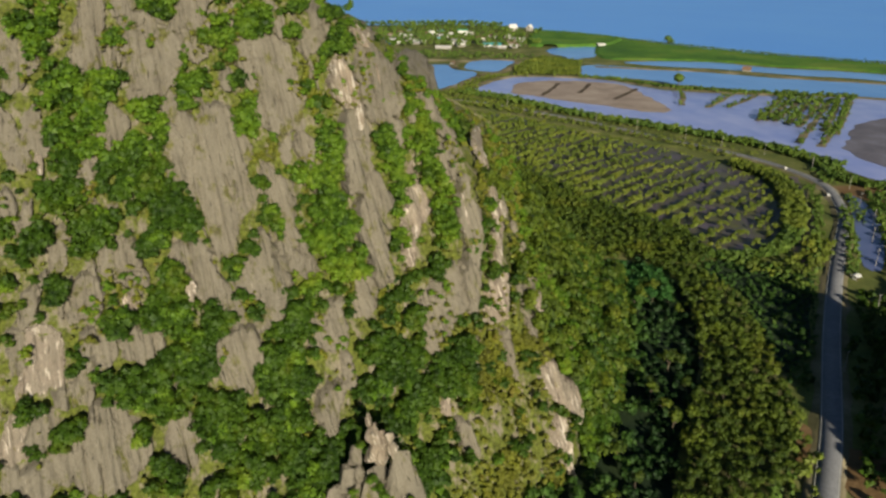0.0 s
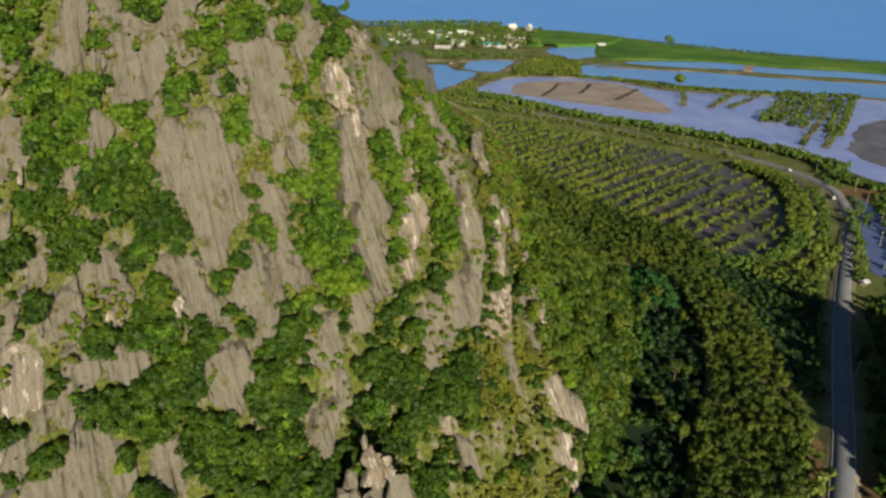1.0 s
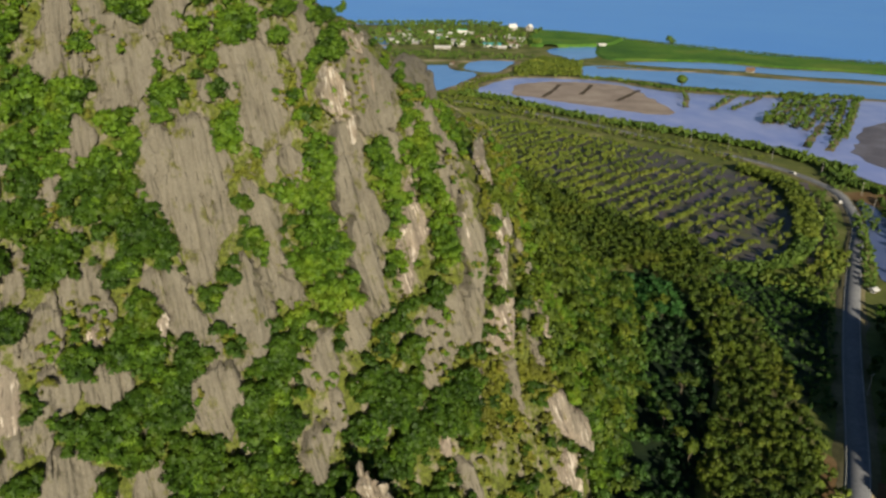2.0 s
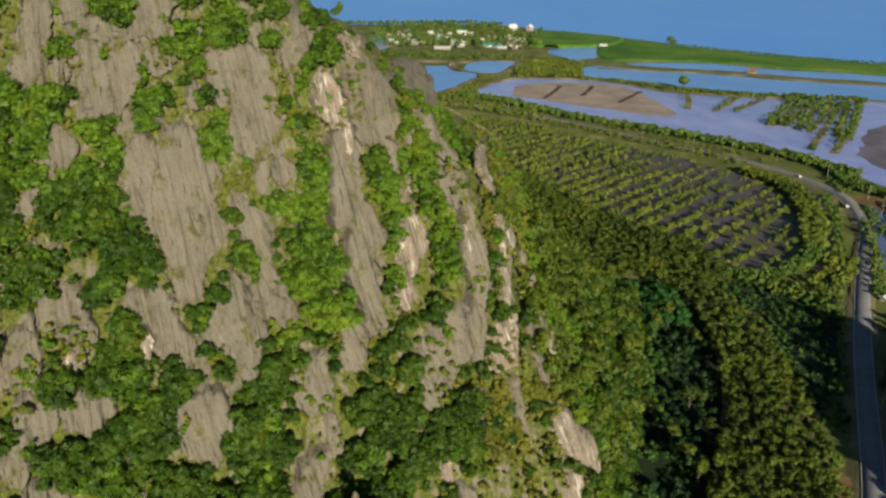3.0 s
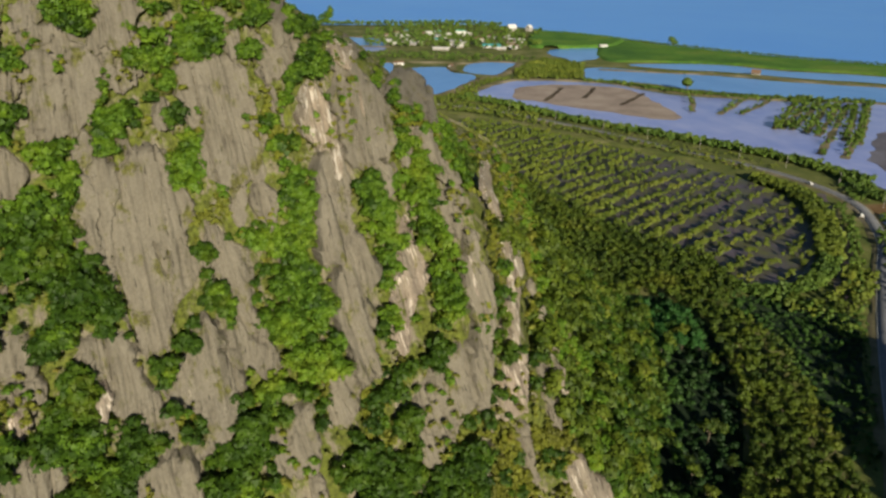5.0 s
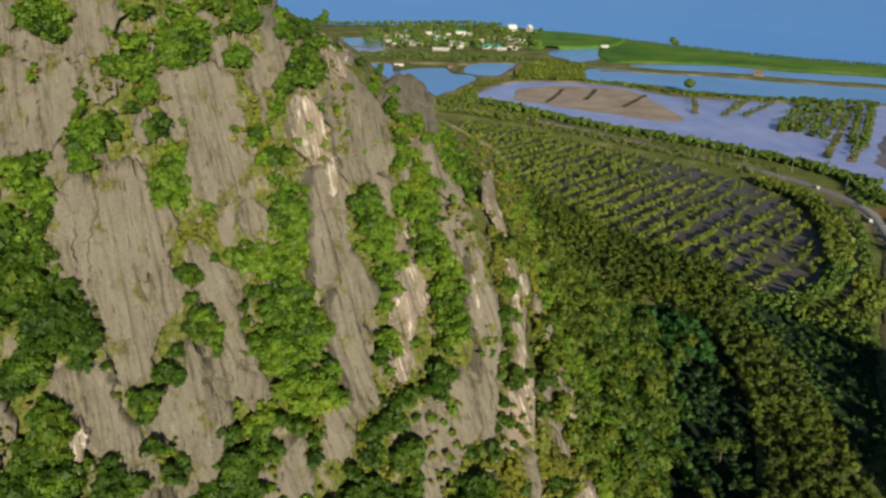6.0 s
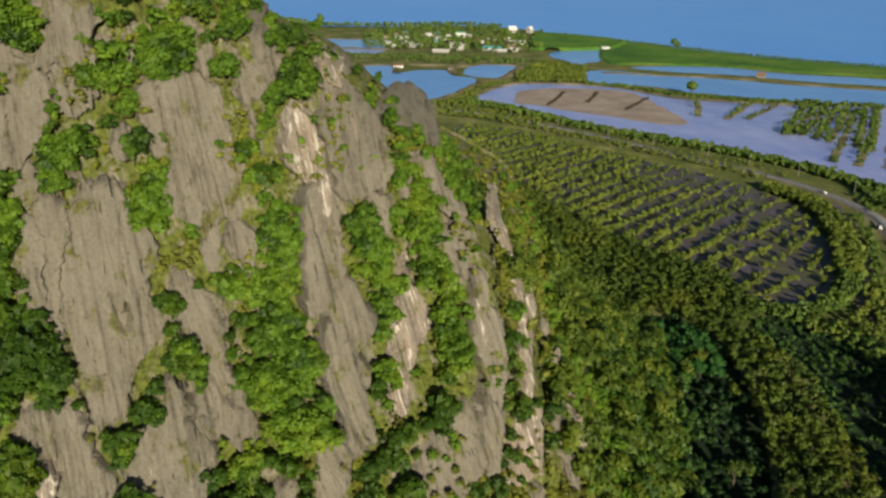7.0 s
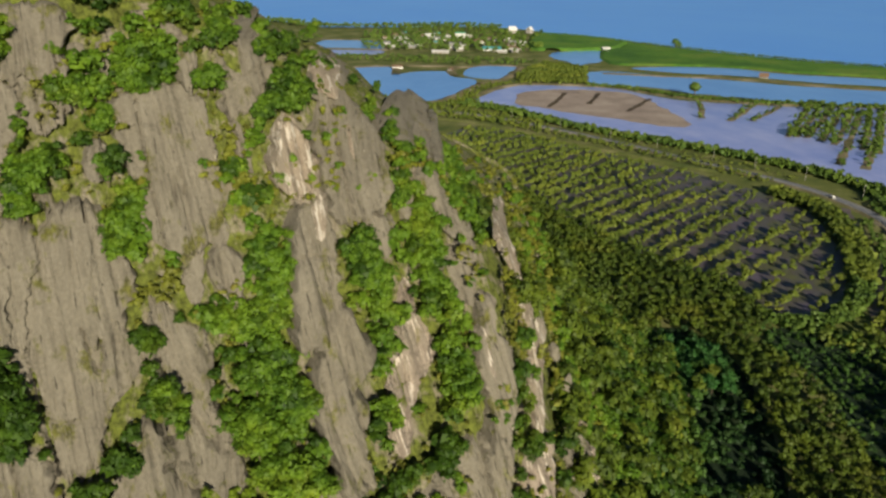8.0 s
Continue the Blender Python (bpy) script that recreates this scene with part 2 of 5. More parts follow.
MUD = two_tone("dark_mud", (0.075, 0.058, 0.06), (0.125, 0.098, 0.092), (0.18, 0.145, 0.125), 0.06, 0.6, 0.2, 0.4)
SAND = two_tone("sand_flat", (0.31, 0.25, 0.21), (0.42, 0.34, 0.285), (0.50, 0.42, 0.35), 0.03)
GREY_MUD = two_tone("grey_mud", (0.11, 0.10, 0.12), (0.18, 0.16, 0.18), (0.26, 0.25, 0.30), 0.03, 0.5, 0.1, 0.4)
# Sky mirrored in the wet mud is put into the purple stop.
PLANT_FLOOR = two_tone("weedy_mud_sky_tint", (0.135, 0.108, 0.155), (0.105, 0.10, 0.07), (0.14, 0.15, 0.055), 0.07, 0.5, 0.25, 0.4)
BANK = two_tone("bank_mud", (0.06, 0.045, 0.03), (0.10, 0.075, 0.05), (0.14, 0.11, 0.06), 0.06)
DIRT = two_tone("orange_dirt", (0.13, 0.08, 0.035), (0.21, 0.13, 0.06), (0.28, 0.19, 0.10), 0.05)
DIKE = two_tone("dike_earth", (0.12, 0.12, 0.05), (0.225, 0.195, 0.105), (0.36, 0.305, 0.205), 0.03)
ASPHALT = two_tone("asphalt", (0.20, 0.205, 0.22), (0.235, 0.24, 0.255), (0.27, 0.27, 0.28), 0.08, 0.85, 0.02)
SEA = water_material("sea_water", (0.125, 0.38, 0.97), (0.145, 0.415, 0.99), 0.004, 0.35, 0.3, 0.3)
POND = water_material("pond_water", (0.11, 0.31, 0.76), (0.155, 0.38, 0.85), 0.01, 0.2, 0.15, 0.35)
CANAL = water_material("canal_water", (0.10, 0.13, 0.28), (0.14, 0.17, 0.33), 0.03, 0.2, 0.08, 0.4)
SHALLOW = water_material("shallow_water", (0.25, 0.31, 0.70), (0.39, 0.43, 0.77), 0.025, 0.2, 0.08, 0.4)


def plain(name, colour, rough=0.6, metal=0.0):
    m, n, l, b = material(name, rough)
    c = noise_tex(n, l, place(n, l, 1, 1, 1), 1.3, 4)
    k = tuple(v * 0.8 for v in colour)
    l.new(ramp(n, l, c, [(0.35, k), (0.65, colour)]), b.inputs["Base Color"])
    b.inputs["Metallic"].default_value = metal
    return m


WHITE = plain("white_paint", (0.66, 0.65, 0.62))
LINE = plain("road_paint", (0.6, 0.58, 0.5))
CONCRETE = plain("concrete", (0.34, 0.32, 0.29), 0.85)
TEAL = plain("teal_roof", (0.08, 0.34, 0.36))
GREEN_ROOF = plain("green_roof", (0.06, 0.32, 0.18))
TILE_ROOF = plain("brown_roof", (0.20, 0.125, 0.08))
GREY_ROOF = plain("grey_roof", (0.33, 0.33, 0.34))
GLASS = plain("dark_glass", (0.02, 0.025, 0.03), 0.1)
RUBBER = plain("rubber", (0.02, 0.02, 0.02), 0.8)


# ---- ground, sea and road ----
COAST = [(-4000, 2300), (-1500, 2150), (-700, 1950), (-386, 1843), (-279, 1700), (-109, 1723), (18, 1765), (145, 1741), (246, 1575),
         (331, 1443), (410, 1330), (533, 1185), (645, 1100), (900, 960), (1500, 640), (2600, 200), (4000, -300)]


def build_ground():
    line = curve_points(COAST, 30)
    xs = line[:, 0]
    order = np.argsort(xs)
    gx = np.concatenate([np.arange(-4000, -600, 200), np.arange(-600, 700, 12), np.arange(700, 4001, 200)])
    cy = np.interp(gx, xs[order], line[order, 1]) + 14 * fbm(gx * 0.01, gx * 0 + 3, seed=5)
    v = np.concatenate([np.linspace(-1500, -400, 8), np.linspace(-360, 0, 10)])
    rows = []
    near = np.concatenate([np.linspace(0, 0.9, 130), np.linspace(0.91, 1.0, 40)])
    ys = np.vstack([np.repeat(v[:-1, None], gx.size, 1), near[:, None] * cy[None, :], cy[None, :] + 6, cy[None, :] + 20, cy[None, :] + 80])
    X = np.repeat(gx[None, :], ys.shape[0], 0)
    Z = 0.25 * fbm(X * 0.03, ys * 0.03, seed=9) - 0.12
    Z[-3], Z[-2], Z[-1] = -0.5, -1.2, -6.0
    me = mesh_of("ground", np.stack([X, ys, Z], -1).reshape(-1, 3), grid_faces(*X.shape), GRASS, True)
    tagged(new("ground", me), "flat coastal plain of rough green and brown grass", "ground", kind="structure")
    s = 9000.0
    me = mesh_of("sea", [(-s, -s, -0.7), (s, -s, -0.7), (s, s, -0.7), (-s, s, -0.7)], [(0, 1, 2, 3)], SEA)
    tagged(new("sea", me), "calm open blue sea reaching to the horizon", "sea", kind="structure")


def patch(name, points, z, mat, label, category, kind="structure", step=8.0, ragged=2.0, seed=1):
    """A flat sheet with a smooth, slightly ragged outline."""
    line = curve_points(points, step, True)
    line = line + ragged * np.stack([vnoise(line[:, 0] * 0.09, line[:, 1] * 0.09, 1, seed), vnoise(line[:, 0] * 0.09, line[:, 1] * 0.09, 7, seed)], -1)
    bm = bmesh.new()
    top = [bm.verts.new((x, y, z)) for x, y in line]
    face = bm.faces.new(top)
    face.normal_update()
    if face.normal.z < 0:
        face.normal_flip()
    bmesh.ops.triangulate(bm, faces=[face], ngon_method="EAR_CLIP")
    me = bpy.data.meshes.new(name)
    bm.to_mesh(me)
    bm.free()
    me.materials.append(mat)
    return tagged(new(name, me), label, category, kind=kind)


def ribbon(points, offsets, heights, step=3.0, wobble=0.0, seed=3):
    """Cross-section (offsets, heights) swept along a line: vertices and faces."""
    line = curve_points(points, step)
    d = np.gradient(line, axis=0)
    d /= np.linalg.norm(d, axis=1)[:, None]
    side = np.stack([d[:, 1], -d[:, 0]], -1)
    offs, hts = np.asarray(offsets, float), np.asarray(heights, float)
    o = offs[None, :] * (1 + wobble * vnoise(line[:, :1] * 0.12, line[:, 1:] * 0.12, offs[None, :], seed))
    xy = line[:, None, :] + side[:, None, :] * o[..., None]
    z = np.repeat(hts[None, :], len(line), 0) * (1 + 0.6 * wobble * vnoise(line[:, :1] * 0.2, line[:, 1:] * 0.2, 5, seed))
    v = np.concatenate([xy, z[..., None]], -1)
    return v.reshape(-1, 3), grid_faces(len(line), len(offs))


ROAD = [(-30, -90), (30, 20), (66, 86), (98, 145), (114, 174), (142, 230), (169, 281), (196.5, 330), (218.5, 369), (234, 412), (238, 436),
        (233, 466), (221, 497), (198, 530), (165, 570), (128, 617), (86, 662), (50, 698), (12, 722), (-60, 745), (-160, 770), (-300, 800)]


def strip(name, points, offsets, heights, mat, label, category, kind="structure", step=3.0, wobble=0.0, parent=None):
    v, f = ribbon(points, offsets, heights, step, wobble)
    ob = new(name, mesh_of(name, v, f[:, ::-1], mat, False))
    ob.parent = parent
    return tagged(ob, label, category, kind=kind if not parent else "")


def build_road():
    base = strip("road", ROAD, (-3.2, -3.1, 3.1, 3.2), (0.2, 0.55, 0.55, 0.2), ASPHALT, "two-lane grey asphalt road curving past the wood", "road")
    strip("road_edge_line", ROAD, (-2.85, -2.7), (0.556, 0.556), LINE, "worn white edge line", "", parent=base)
    strip("road_edge_line", ROAD, (2.7, 2.85), (0.556, 0.556), LINE, "worn white edge line", "", parent=base)
    strip("road_verge", ROAD, (-5.6, -4.2, -3.2, 3.2, 3.9, 5.4), (-0.1, 0.35, 0.45, 0.45, 0.38, -0.1), DIKE, "dry grass verge along the road", "verge", wobble=0.25)
    inner = [(196, 508), (186, 524), (160, 546), (128, 577), (93, 611), (70, 640), (40, 668), (5, 690), (-40, 705)]
    strip("grass_bank", inner, (-4, -2, 2, 4), (0, 0.8, 0.8, 0), GRASS, "low grassy bank beside the plantation", "bank", wobble=0.2)
    track = [(226, 452), (218, 429), (204, 384), (188, 346), (171, 314), (166, 298)]
    strip("dirt_track", track, (-4.6, -2.4, 2.4, 4.6), (0.02, 0.3, 0.3, 0.02), MUD, "dark purple-brown muddy track inside the road bend", "track", wobble=0.3)


build_ground()
build_road()

# ---- the limestone mountain ----
def corner_x(z):
    return 38 - 0.36 * z - 0.02 * np.maximum(0, z - 82) ** 2 - 3 * smooth01((z - 55) / 35) + 5 * np.exp(-((z - 18) / 13) ** 2) + 2 * np.exp(-((z - 76) / 10) ** 2)


# ribs (forward) and gullies (back) of the face: x, z, half width, half height, metres back
RIBS = ((-15.5, 70, 4.5, 18, -3.6), (-4, 73, 5.5, 9, 5.5), (-29.5, 72, 4.5, 9, 7.0), (-4, 90, 4, 5, 2.5), (-16, 112, 7, 11, 12.0),
        (-38, 56, 8, 8, -3.2), (16, 33, 6, 8, 5.5), (-13.5, 56, 4, 5, 4.0), (-24, 55, 4, 6, -2.0))


def face_y(x, z):
    """The smooth rock face: how far back it stands at x and height z."""
    x, z = np.asarray(x, float), np.asarray(z, float)
    a, b = x / 50, (z - 70) / 50
    y = 154.5 + 32.0 * a + 28.3 * b + 5.2 * a * a - 9.6 * a * b + 0.03 * np.maximum(0, z - 118) ** 2
    for rx, rz, wide, high, back in RIBS:
        y = y + back * np.exp(-((x - rx) / wide) ** 2 - ((z - rz) / high) ** 2)
    return y


def surface_y(x, z):
    """Face and flank in one: past the corner the flank falls back."""
    d = np.asarray(x) - corner_x(z)
    d = 1.5 * np.log1p(np.exp(np.clip(d / 1.5, -30, 30)))
    return face_y(x, z) + (1.1 + 0.095 * np.maximum(z, 0)) * d + np.maximum(0.05, 0.017 * z - 0.1) * d * d


def flank_length(z):
    """How far the flank runs back behind the corner: the ridge is narrow at the top."""
    return np.interp(z, [0, 45, 80, 95, 105, 120, 146], [125, 112, 96, 38, 10, 8, 8])


def crag(x, z):
    """Relief of the mountain: gullies and ribs leaning down the slope, in metres outwards."""
    lean = x + 0.16 * z
    return 2.4 * fbm(lean * 0.055, z * 0.018, seed=21) + 1.3 * fbm(lean * 0.2, z * 0.05, seed=31) - 1.5


def flutes(x, z, seed=0):
    """Fine relief of bare limestone: runnels, cracks and broken ledges, in metres inwards."""
    lean = x + 0.25 * vnoise(x * 0.3, z * 0.12, seed, 67)
    runnel = 0.55 * np.abs(vnoise(lean * 0.75, z * 0.03, seed, 61)) ** 0.6 + 0.5 * np.abs(vnoise(lean * 1.7, z * 0.05, seed, 62)) ** 0.8
    crack = np.where((np.abs(vnoise(lean * 0.26, z * 0.02, seed, 63)) < 0.035) & (vnoise(lean * 0.1, z * 0.09, seed, 70) > -0.1), 1.8, 0.0)
    ledge = np.where((np.abs(vnoise(lean * 0.06, z * 0.14, seed, 68)) < 0.02) & (vnoise(lean * 0.3, z * 0.1, seed, 71) > 0), 0.7, 0.0)
    rough = 0.9 * fbm(lean * 0.2, z * 0.05, seed, 64) + 0.3 * fbm(x * 1.0, z * 0.5, seed, 65)
    return runnel + crack + ledge - rough


def build_mountain():
    zs = np.concatenate([np.arange(-1.5, 126, 0.45), np.arange(126, 146, 2.0)])
    front = np.concatenate([np.linspace(-175, -92, 24), np.arange(-90, 0, 0.42)])
    rows = []
    for z in zs:
        xc = corner_x(z)
        x = front * 1.0
        x = np.interp(x, [-175, 0], [-175 + 0.25 * max(z, 0), xc])
        y = surface_y(x, z)
        q = np.concatenate([np.arange(1.2, 60, 1.2), np.arange(60, 115, 2.5)]) / 115 * flank_length(z)
        a, b = 1.1 + 0.095 * max(z, 0), max(0.05, 0.017 * z - 0.1)
        d = (-a + np.sqrt(a * a + 4 * b * q)) / (2 * b)
        d0 = 1.5 * math.log(2)
        fx = xc + d - 0.2 * q * float(smooth01((z - 66) / 20))
        fy = face_y(xc, z) + q + a * d0 + b * d0 * d0
        back = np.linspace(0, 1, 14)[1:]
        bx = fx[-1] + (x[0] - fx[-1]) * back
        by = fy[-1] + (y[0] + 120 - fy[-1]) * back + 30 * np.sin(back * math.pi)
        side = np.linspace(0, 1, 8)[1:-1]
        lx, ly = np.full(side.size, x[0]), by[-1] + (y[0] - by[-1]) * side
        X, Y = np.concatenate([x, fx, bx, lx]), np.concatenate([y, fy, by, ly])
        rows.append((X, Y))
    X, Y = np.array([r[0] for r in rows]), np.array([r[1] for r in rows])
    Z = np.repeat(zs[:, None], X.shape[1], 1)
    nx, ny = np.gradient(Y, axis=1), -np.gradient(X, axis=1)
    ln = np.hypot(nx, ny) + 1e-9
    along = X + 0.35 * np.maximum(0, Y - 165)
    rel = 0.6 * crag(along, Z) - 0.8 * flutes(along + 0.34 * Z, Z) - 1.0
    X, Y = X + nx / ln * rel, Y + ny / ln * rel
    V = np.stack([X, Y, Z + 0.4 * fbm(X * 0.5, Z * 0.5, Y * 0.5, seed=51)], -1).reshape(-1, 3)
    faces = grid_faces(*X.shape, wrap=True)
    top = np.array([[X[-1].mean(), Y[-1].mean(), 150.0]])
    n = X.shape[1]
    last = (X.shape[0] - 1) * n
    j = np.arange(n)
    cap = np.stack([last + j, last + (j + 1) % n, np.full(n, len(V)), np.full(n, len(V))], -1)
    tri = np.concatenate([faces[:, [0, 1, 2]], faces[:, [0, 2, 3]], cap[:, :3]])
    me = mesh_of("mountain", np.vstack([V, top]), tri, CLIFF, False)
    return tagged(new("mountain", me), "steep limestone mountain overgrown with green scrub", "mountain", kind="structure")


MOUNTAIN = build_mountain()
SLABS = []


def slab(stations, tone=0, proud=0.0):
    """A bare slab of fluted limestone on the face. stations: x, height and width, from its head to its foot."""
    st = np.asarray(stations, float)
    ends = (st[0] - st[1], st[-1] - st[-2])
    grow = [0.9 / max(0.9, math.hypot(e[0], e[1])) for e in ends]
    st = np.vstack([st[0] + ends[0] * grow[0] * (1, 1, 0.4), st[1:-1], st[-1] + ends[1] * grow[1] * (1, 1, 0.4)])
    st[:, 2] = np.maximum(st[:, 2], 0.5)
    line = curve_points(st, 0.3)
    line[:, 2] = np.maximum(line[:, 2], 0.4)
    SLABS.append(line[::2])
    seed = 100 + len(SLABS)
    wide, n = float(line[:, 2].max()), len(line)
    length = abs(line[0, 1] - line[-1, 1])
    nv, nu = int(np.clip(length / 0.24, 14, 190)), int(np.clip(wide / 0.22, 10, 84))
    U, V = np.meshgrid(np.linspace(-1, 1, nu), np.linspace(0, 1, nv))
    cap = min(0.22, 1.3 / length)
    head = cap * (0.9 * np.abs(U) ** 1.5 + 0.8 * vnoise(U * wide * 0.4, 1.5, 0, seed) + 0.4 * vnoise(U * wide * 1.1, 2.5, 0, seed))
    foot = 1 - cap * (0.8 * np.abs(U) ** 1.5 + 0.9 * vnoise(U * wide * 0.35, 4.5, 0, seed) + 0.5 * vnoise(U * wide * 1.1, 5.5, 0, seed))
    at = np.clip(head + (foot - head) * V, 0, 1) * (n - 1)
    cx, cz, cw = (np.interp(at, np.arange(n), line[:, k]) for k in range(3))
    side = np.sign(U) * 9.3
    edge = 0.6 * vnoise(cz * 0.3, side, 1, seed) + 0.6 * vnoise(cz * 0.9, side, 2, seed) + 0.35 * vnoise(cz * 2.4, side, 3, seed)
    X = cx + U * cw * 0.5 + U * np.abs(U) * edge * np.minimum(1, cw / 4)
    Z = cz + 0.2 * vnoise(X * 1.1, cz * 0.4, 0, seed)
    X = np.minimum(X, corner_x(Z) + 2.4 + 0.6 * vnoise(Z * 0.4, 2.2, 0, seed))
    along = X + 0.34 * Z
    flat = smooth01((1 - np.abs(U)) * cw / 1.1)
    step = 0.55 * np.floor(2.2 * vnoise(along * 0.24, Z * 0.016, seed, 66)) + 0.4 * np.floor(2.0 * vnoise(along * 0.7 + 3, Z * 0.03, seed, 69))
    thick = (0.5 + 0.04 * wide) * flat * smooth01(V * 14 + 0.3) * smooth01((1 - V) * 14 + 0.2) + (step + proud) * flat
    relief = 0.6 * crag(X, Z) + 0.4
    out = relief + thick - flutes(along, Z, seed) * np.clip(flat * 2, 0, 1)
    out = np.where((np.abs(U) > 0.985) | (V < 0.004) | (V > 0.996), relief - 2.6, out)
    Y = surface_y(X, Z) - 0.85 * out
    X = X + 0.45 * out
    me = mesh_of("rock_slab", np.stack([X, Y, Z], -1).reshape(-1, 3), grid_faces(nv, nu)[:, ::-1], (ROCK, PALE_ROCK, SCAR_ROCK)[tone], False)
    ob = new("rock_slab", me)
    ob.parent = MOUNTAIN
    if tone:
        tagged(ob, "bright cream scarred limestone" if tone == 2 else "pale cream limestone")


slab(((-40.1, 109, 10.6), (-39.1, 105.6, 11.7), (-37.6, 101.6, 11.2), (-35.8, 97.1, 11.1), (-34.6, 93.3, 9.8), (-33.4, 90.6, 7.3)))
slab(((-34, 90.9, 3.3), (-33.5, 87.7, 2.8), (-33, 83.9, 1.4)))
slab(((-29.9, 89.9, 2.9), (-29.9, 87.7, 4.8), (-29.2, 85, 3.2), (-28.2, 82.1, 1.8), (-27.8, 78.6, 1.5)))
slab(((-42.6, 117.8, 4.9), (-38.7, 115.6, 3), (-36.9, 112.8, 2.6), (-36.4, 109.4, 2.4)))
slab(((-46.4, 115.3, 1.5), (-46.1, 112.3, 3.1), (-44.1, 109, 3.1)))
slab(((-34.2, 118.2, 2.1), (-31, 115.2, 3.6), (-30, 112.6, 5.4), (-29, 109.1, 6.5), (-29.7, 106.4, 4), (-29.1, 104.7, 3.8)))
slab(((-29.9, 104.1, 1.5), (-28.8, 101, 1.5), (-28, 99, 0.7)))
slab(((-56.1, 118.7, 7.6), (-55.1, 116.4, 9.4), (-55.1, 113.7, 6.1), (-54.3, 111.2, 8.8)))
slab(((-55.8, 110.7, 4.6), (-52.8, 107.4, 6.3), (-51.7, 104.4, 4.2)))
slab(((-58.2, 108.1, 2.8), (-56.6, 105, 3.4), (-55.8, 101.6, 3.1)))
slab(((-45.8, 102.6, 2.1), (-45.9, 100.3, 2.6), (-45, 98.1, 1.7)))
slab(((-51.8, 99.2, 1.9), (-50.9, 97.1, 2.2), (-49.6, 95.4, 1)))
slab(((-47.1, 95.9, 4.4), (-47.2, 92.2, 8.8), (-46.5, 88.8, 13), (-47, 85.6, 13.8), (-46.7, 82.9, 13.4), (-44.5, 80.4, 13.9), (-43.5, 77.6, 11.3), (-43.9, 75.1, 8), (-43.4, 72.6, 6.4), (-42.6, 69, 4.4)))
slab(((-55, 92.9, 3.9), (-54.2, 89.6, 4.9), (-53.7, 86.4, 3.8), (-52.7, 82.7, 3.2)))
slab(((-37, 84.6, 2.4), (-35.8, 82.4, 3.4), (-34.8, 80.1, 4.8), (-34, 77.2, 5.2), (-33, 74, 3.2), (-32.6, 70.7, 3.2), (-30.7, 67.2, 6.3), (-28.9, 64.7, 6.3), (-27.4, 63.2, 4.3)))
slab(((-50.1, 113.7, 2.2), (-49.3, 112.4, 2.2)))
slab(((-36.7, 72.3, 1.8), (-36, 69.1, 4.6), (-36.4, 66.4, 8.1), (-35.5, 63.6, 9.1), (-33, 60.2, 4), (-33.4, 57.9, 4.7), (-34.6, 56.1, 2.3)))
slab(((-50.2, 72.8, 5.2), (-49, 69.3, 7.3), (-47.4, 67, 7.5), (-46.2, 65.1, 8.6), (-42.7, 62.4, 5.6), (-39, 59.5, 2.1), (-38.4, 57.5, 2.3)))
slab(((-48.8, 66, 3.2), (-48.3, 63.3, 2.3), (-47.8, 60.7, 1)), tone=1, proud=0.6)
slab(((2.9, 59.9, 4.2), (1.5, 54.8, 12.3), (1.5, 51.2, 10.2), (0.2, 48.4, 4.8), (0.5, 45.4, 2.1)))
slab(((-3, 48.7, 2.3), (-1.4, 45.2, 4.1), (-1, 43.3, 2)))
slab(((7.2, 59, 4.6), (7.6, 53.2, 3.1), (7.6, 48.3, 1.5)), proud=0.8)
slab(((14.8, 54.7, 2.8), (14.2, 50.7, 5), (13.6, 45.7, 6.1)), tone=1)
slab(((20.2, 50, 1.2), (22.2, 44, 1.4), (23.4, 39, 1.2)))
slab(((15.2, 41.7, 2.5), (17.1, 34, 2.5), (19.4, 29.7, 2.3)))
slab(((-16.3, 61.9, 3.8), (-15.9, 57.9, 4.3), (-15.5, 54, 4.1)))
slab(((-21.3, 58.8, 1.6), (-22.3, 56.8, 5.1), (-22.8, 54, 7.6), (-22.5, 50.2, 7.2)), proud=1.2)
slab(((-19.3, 48.5, 1.7), (-18.9, 45.6, 1.5), (-17.5, 41.6, 2.5)))
slab(((-10.8, 41.9, 1.9), (-10.8, 39, 2.5)))
slab(((-2.7, 41.7, 1.6), (-1.8, 38.7, 1.8), (-0.7, 36.3, 1.4)))
slab(((-38, 57.3, 3.2), (-39.2, 55.6, 8.9), (-38.4, 52.7, 9.2), (-38, 49.6, 6.6), (-36.6, 46.5, 2.1)), proud=1)
slab(((-62, 73.5, 6.9), (-60.4, 69.5, 7.9), (-58, 67.1, 5.2), (-57.7, 64.9, 2.1)))
slab(((-66.4, 72.7, 1.7), (-64.7, 68.3, 1.7), (-63.4, 63.2, 1.5)))
slab(((-65.9, 68.4, 5.2), (-66.4, 65.2, 8), (-65.4, 62.2, 6.6)))
slab(((-73, 69.3, 1.7), (-74.2, 66.1, 3.7), (-74.5, 62.6, 3.8)))
slab(((-71.5, 61.2, 5.5), (-70.3, 57.8, 6.6), (-70.4, 54.7, 6.8), (-70.3, 52.4, 5.8)), tone=1)
slab(((-75.4, 61.5, 2.9), (-73.7, 55.6, 2.6)))
slab(((-63.2, 60.2, 3.6), (-62.1, 56.5, 6.7), (-62.7, 54.3, 5.5), (-64, 51.8, 3.7)))
slab(((-55.6, 59.8, 3.8), (-55.2, 57, 7.7), (-53.1, 54.4, 3.8)))
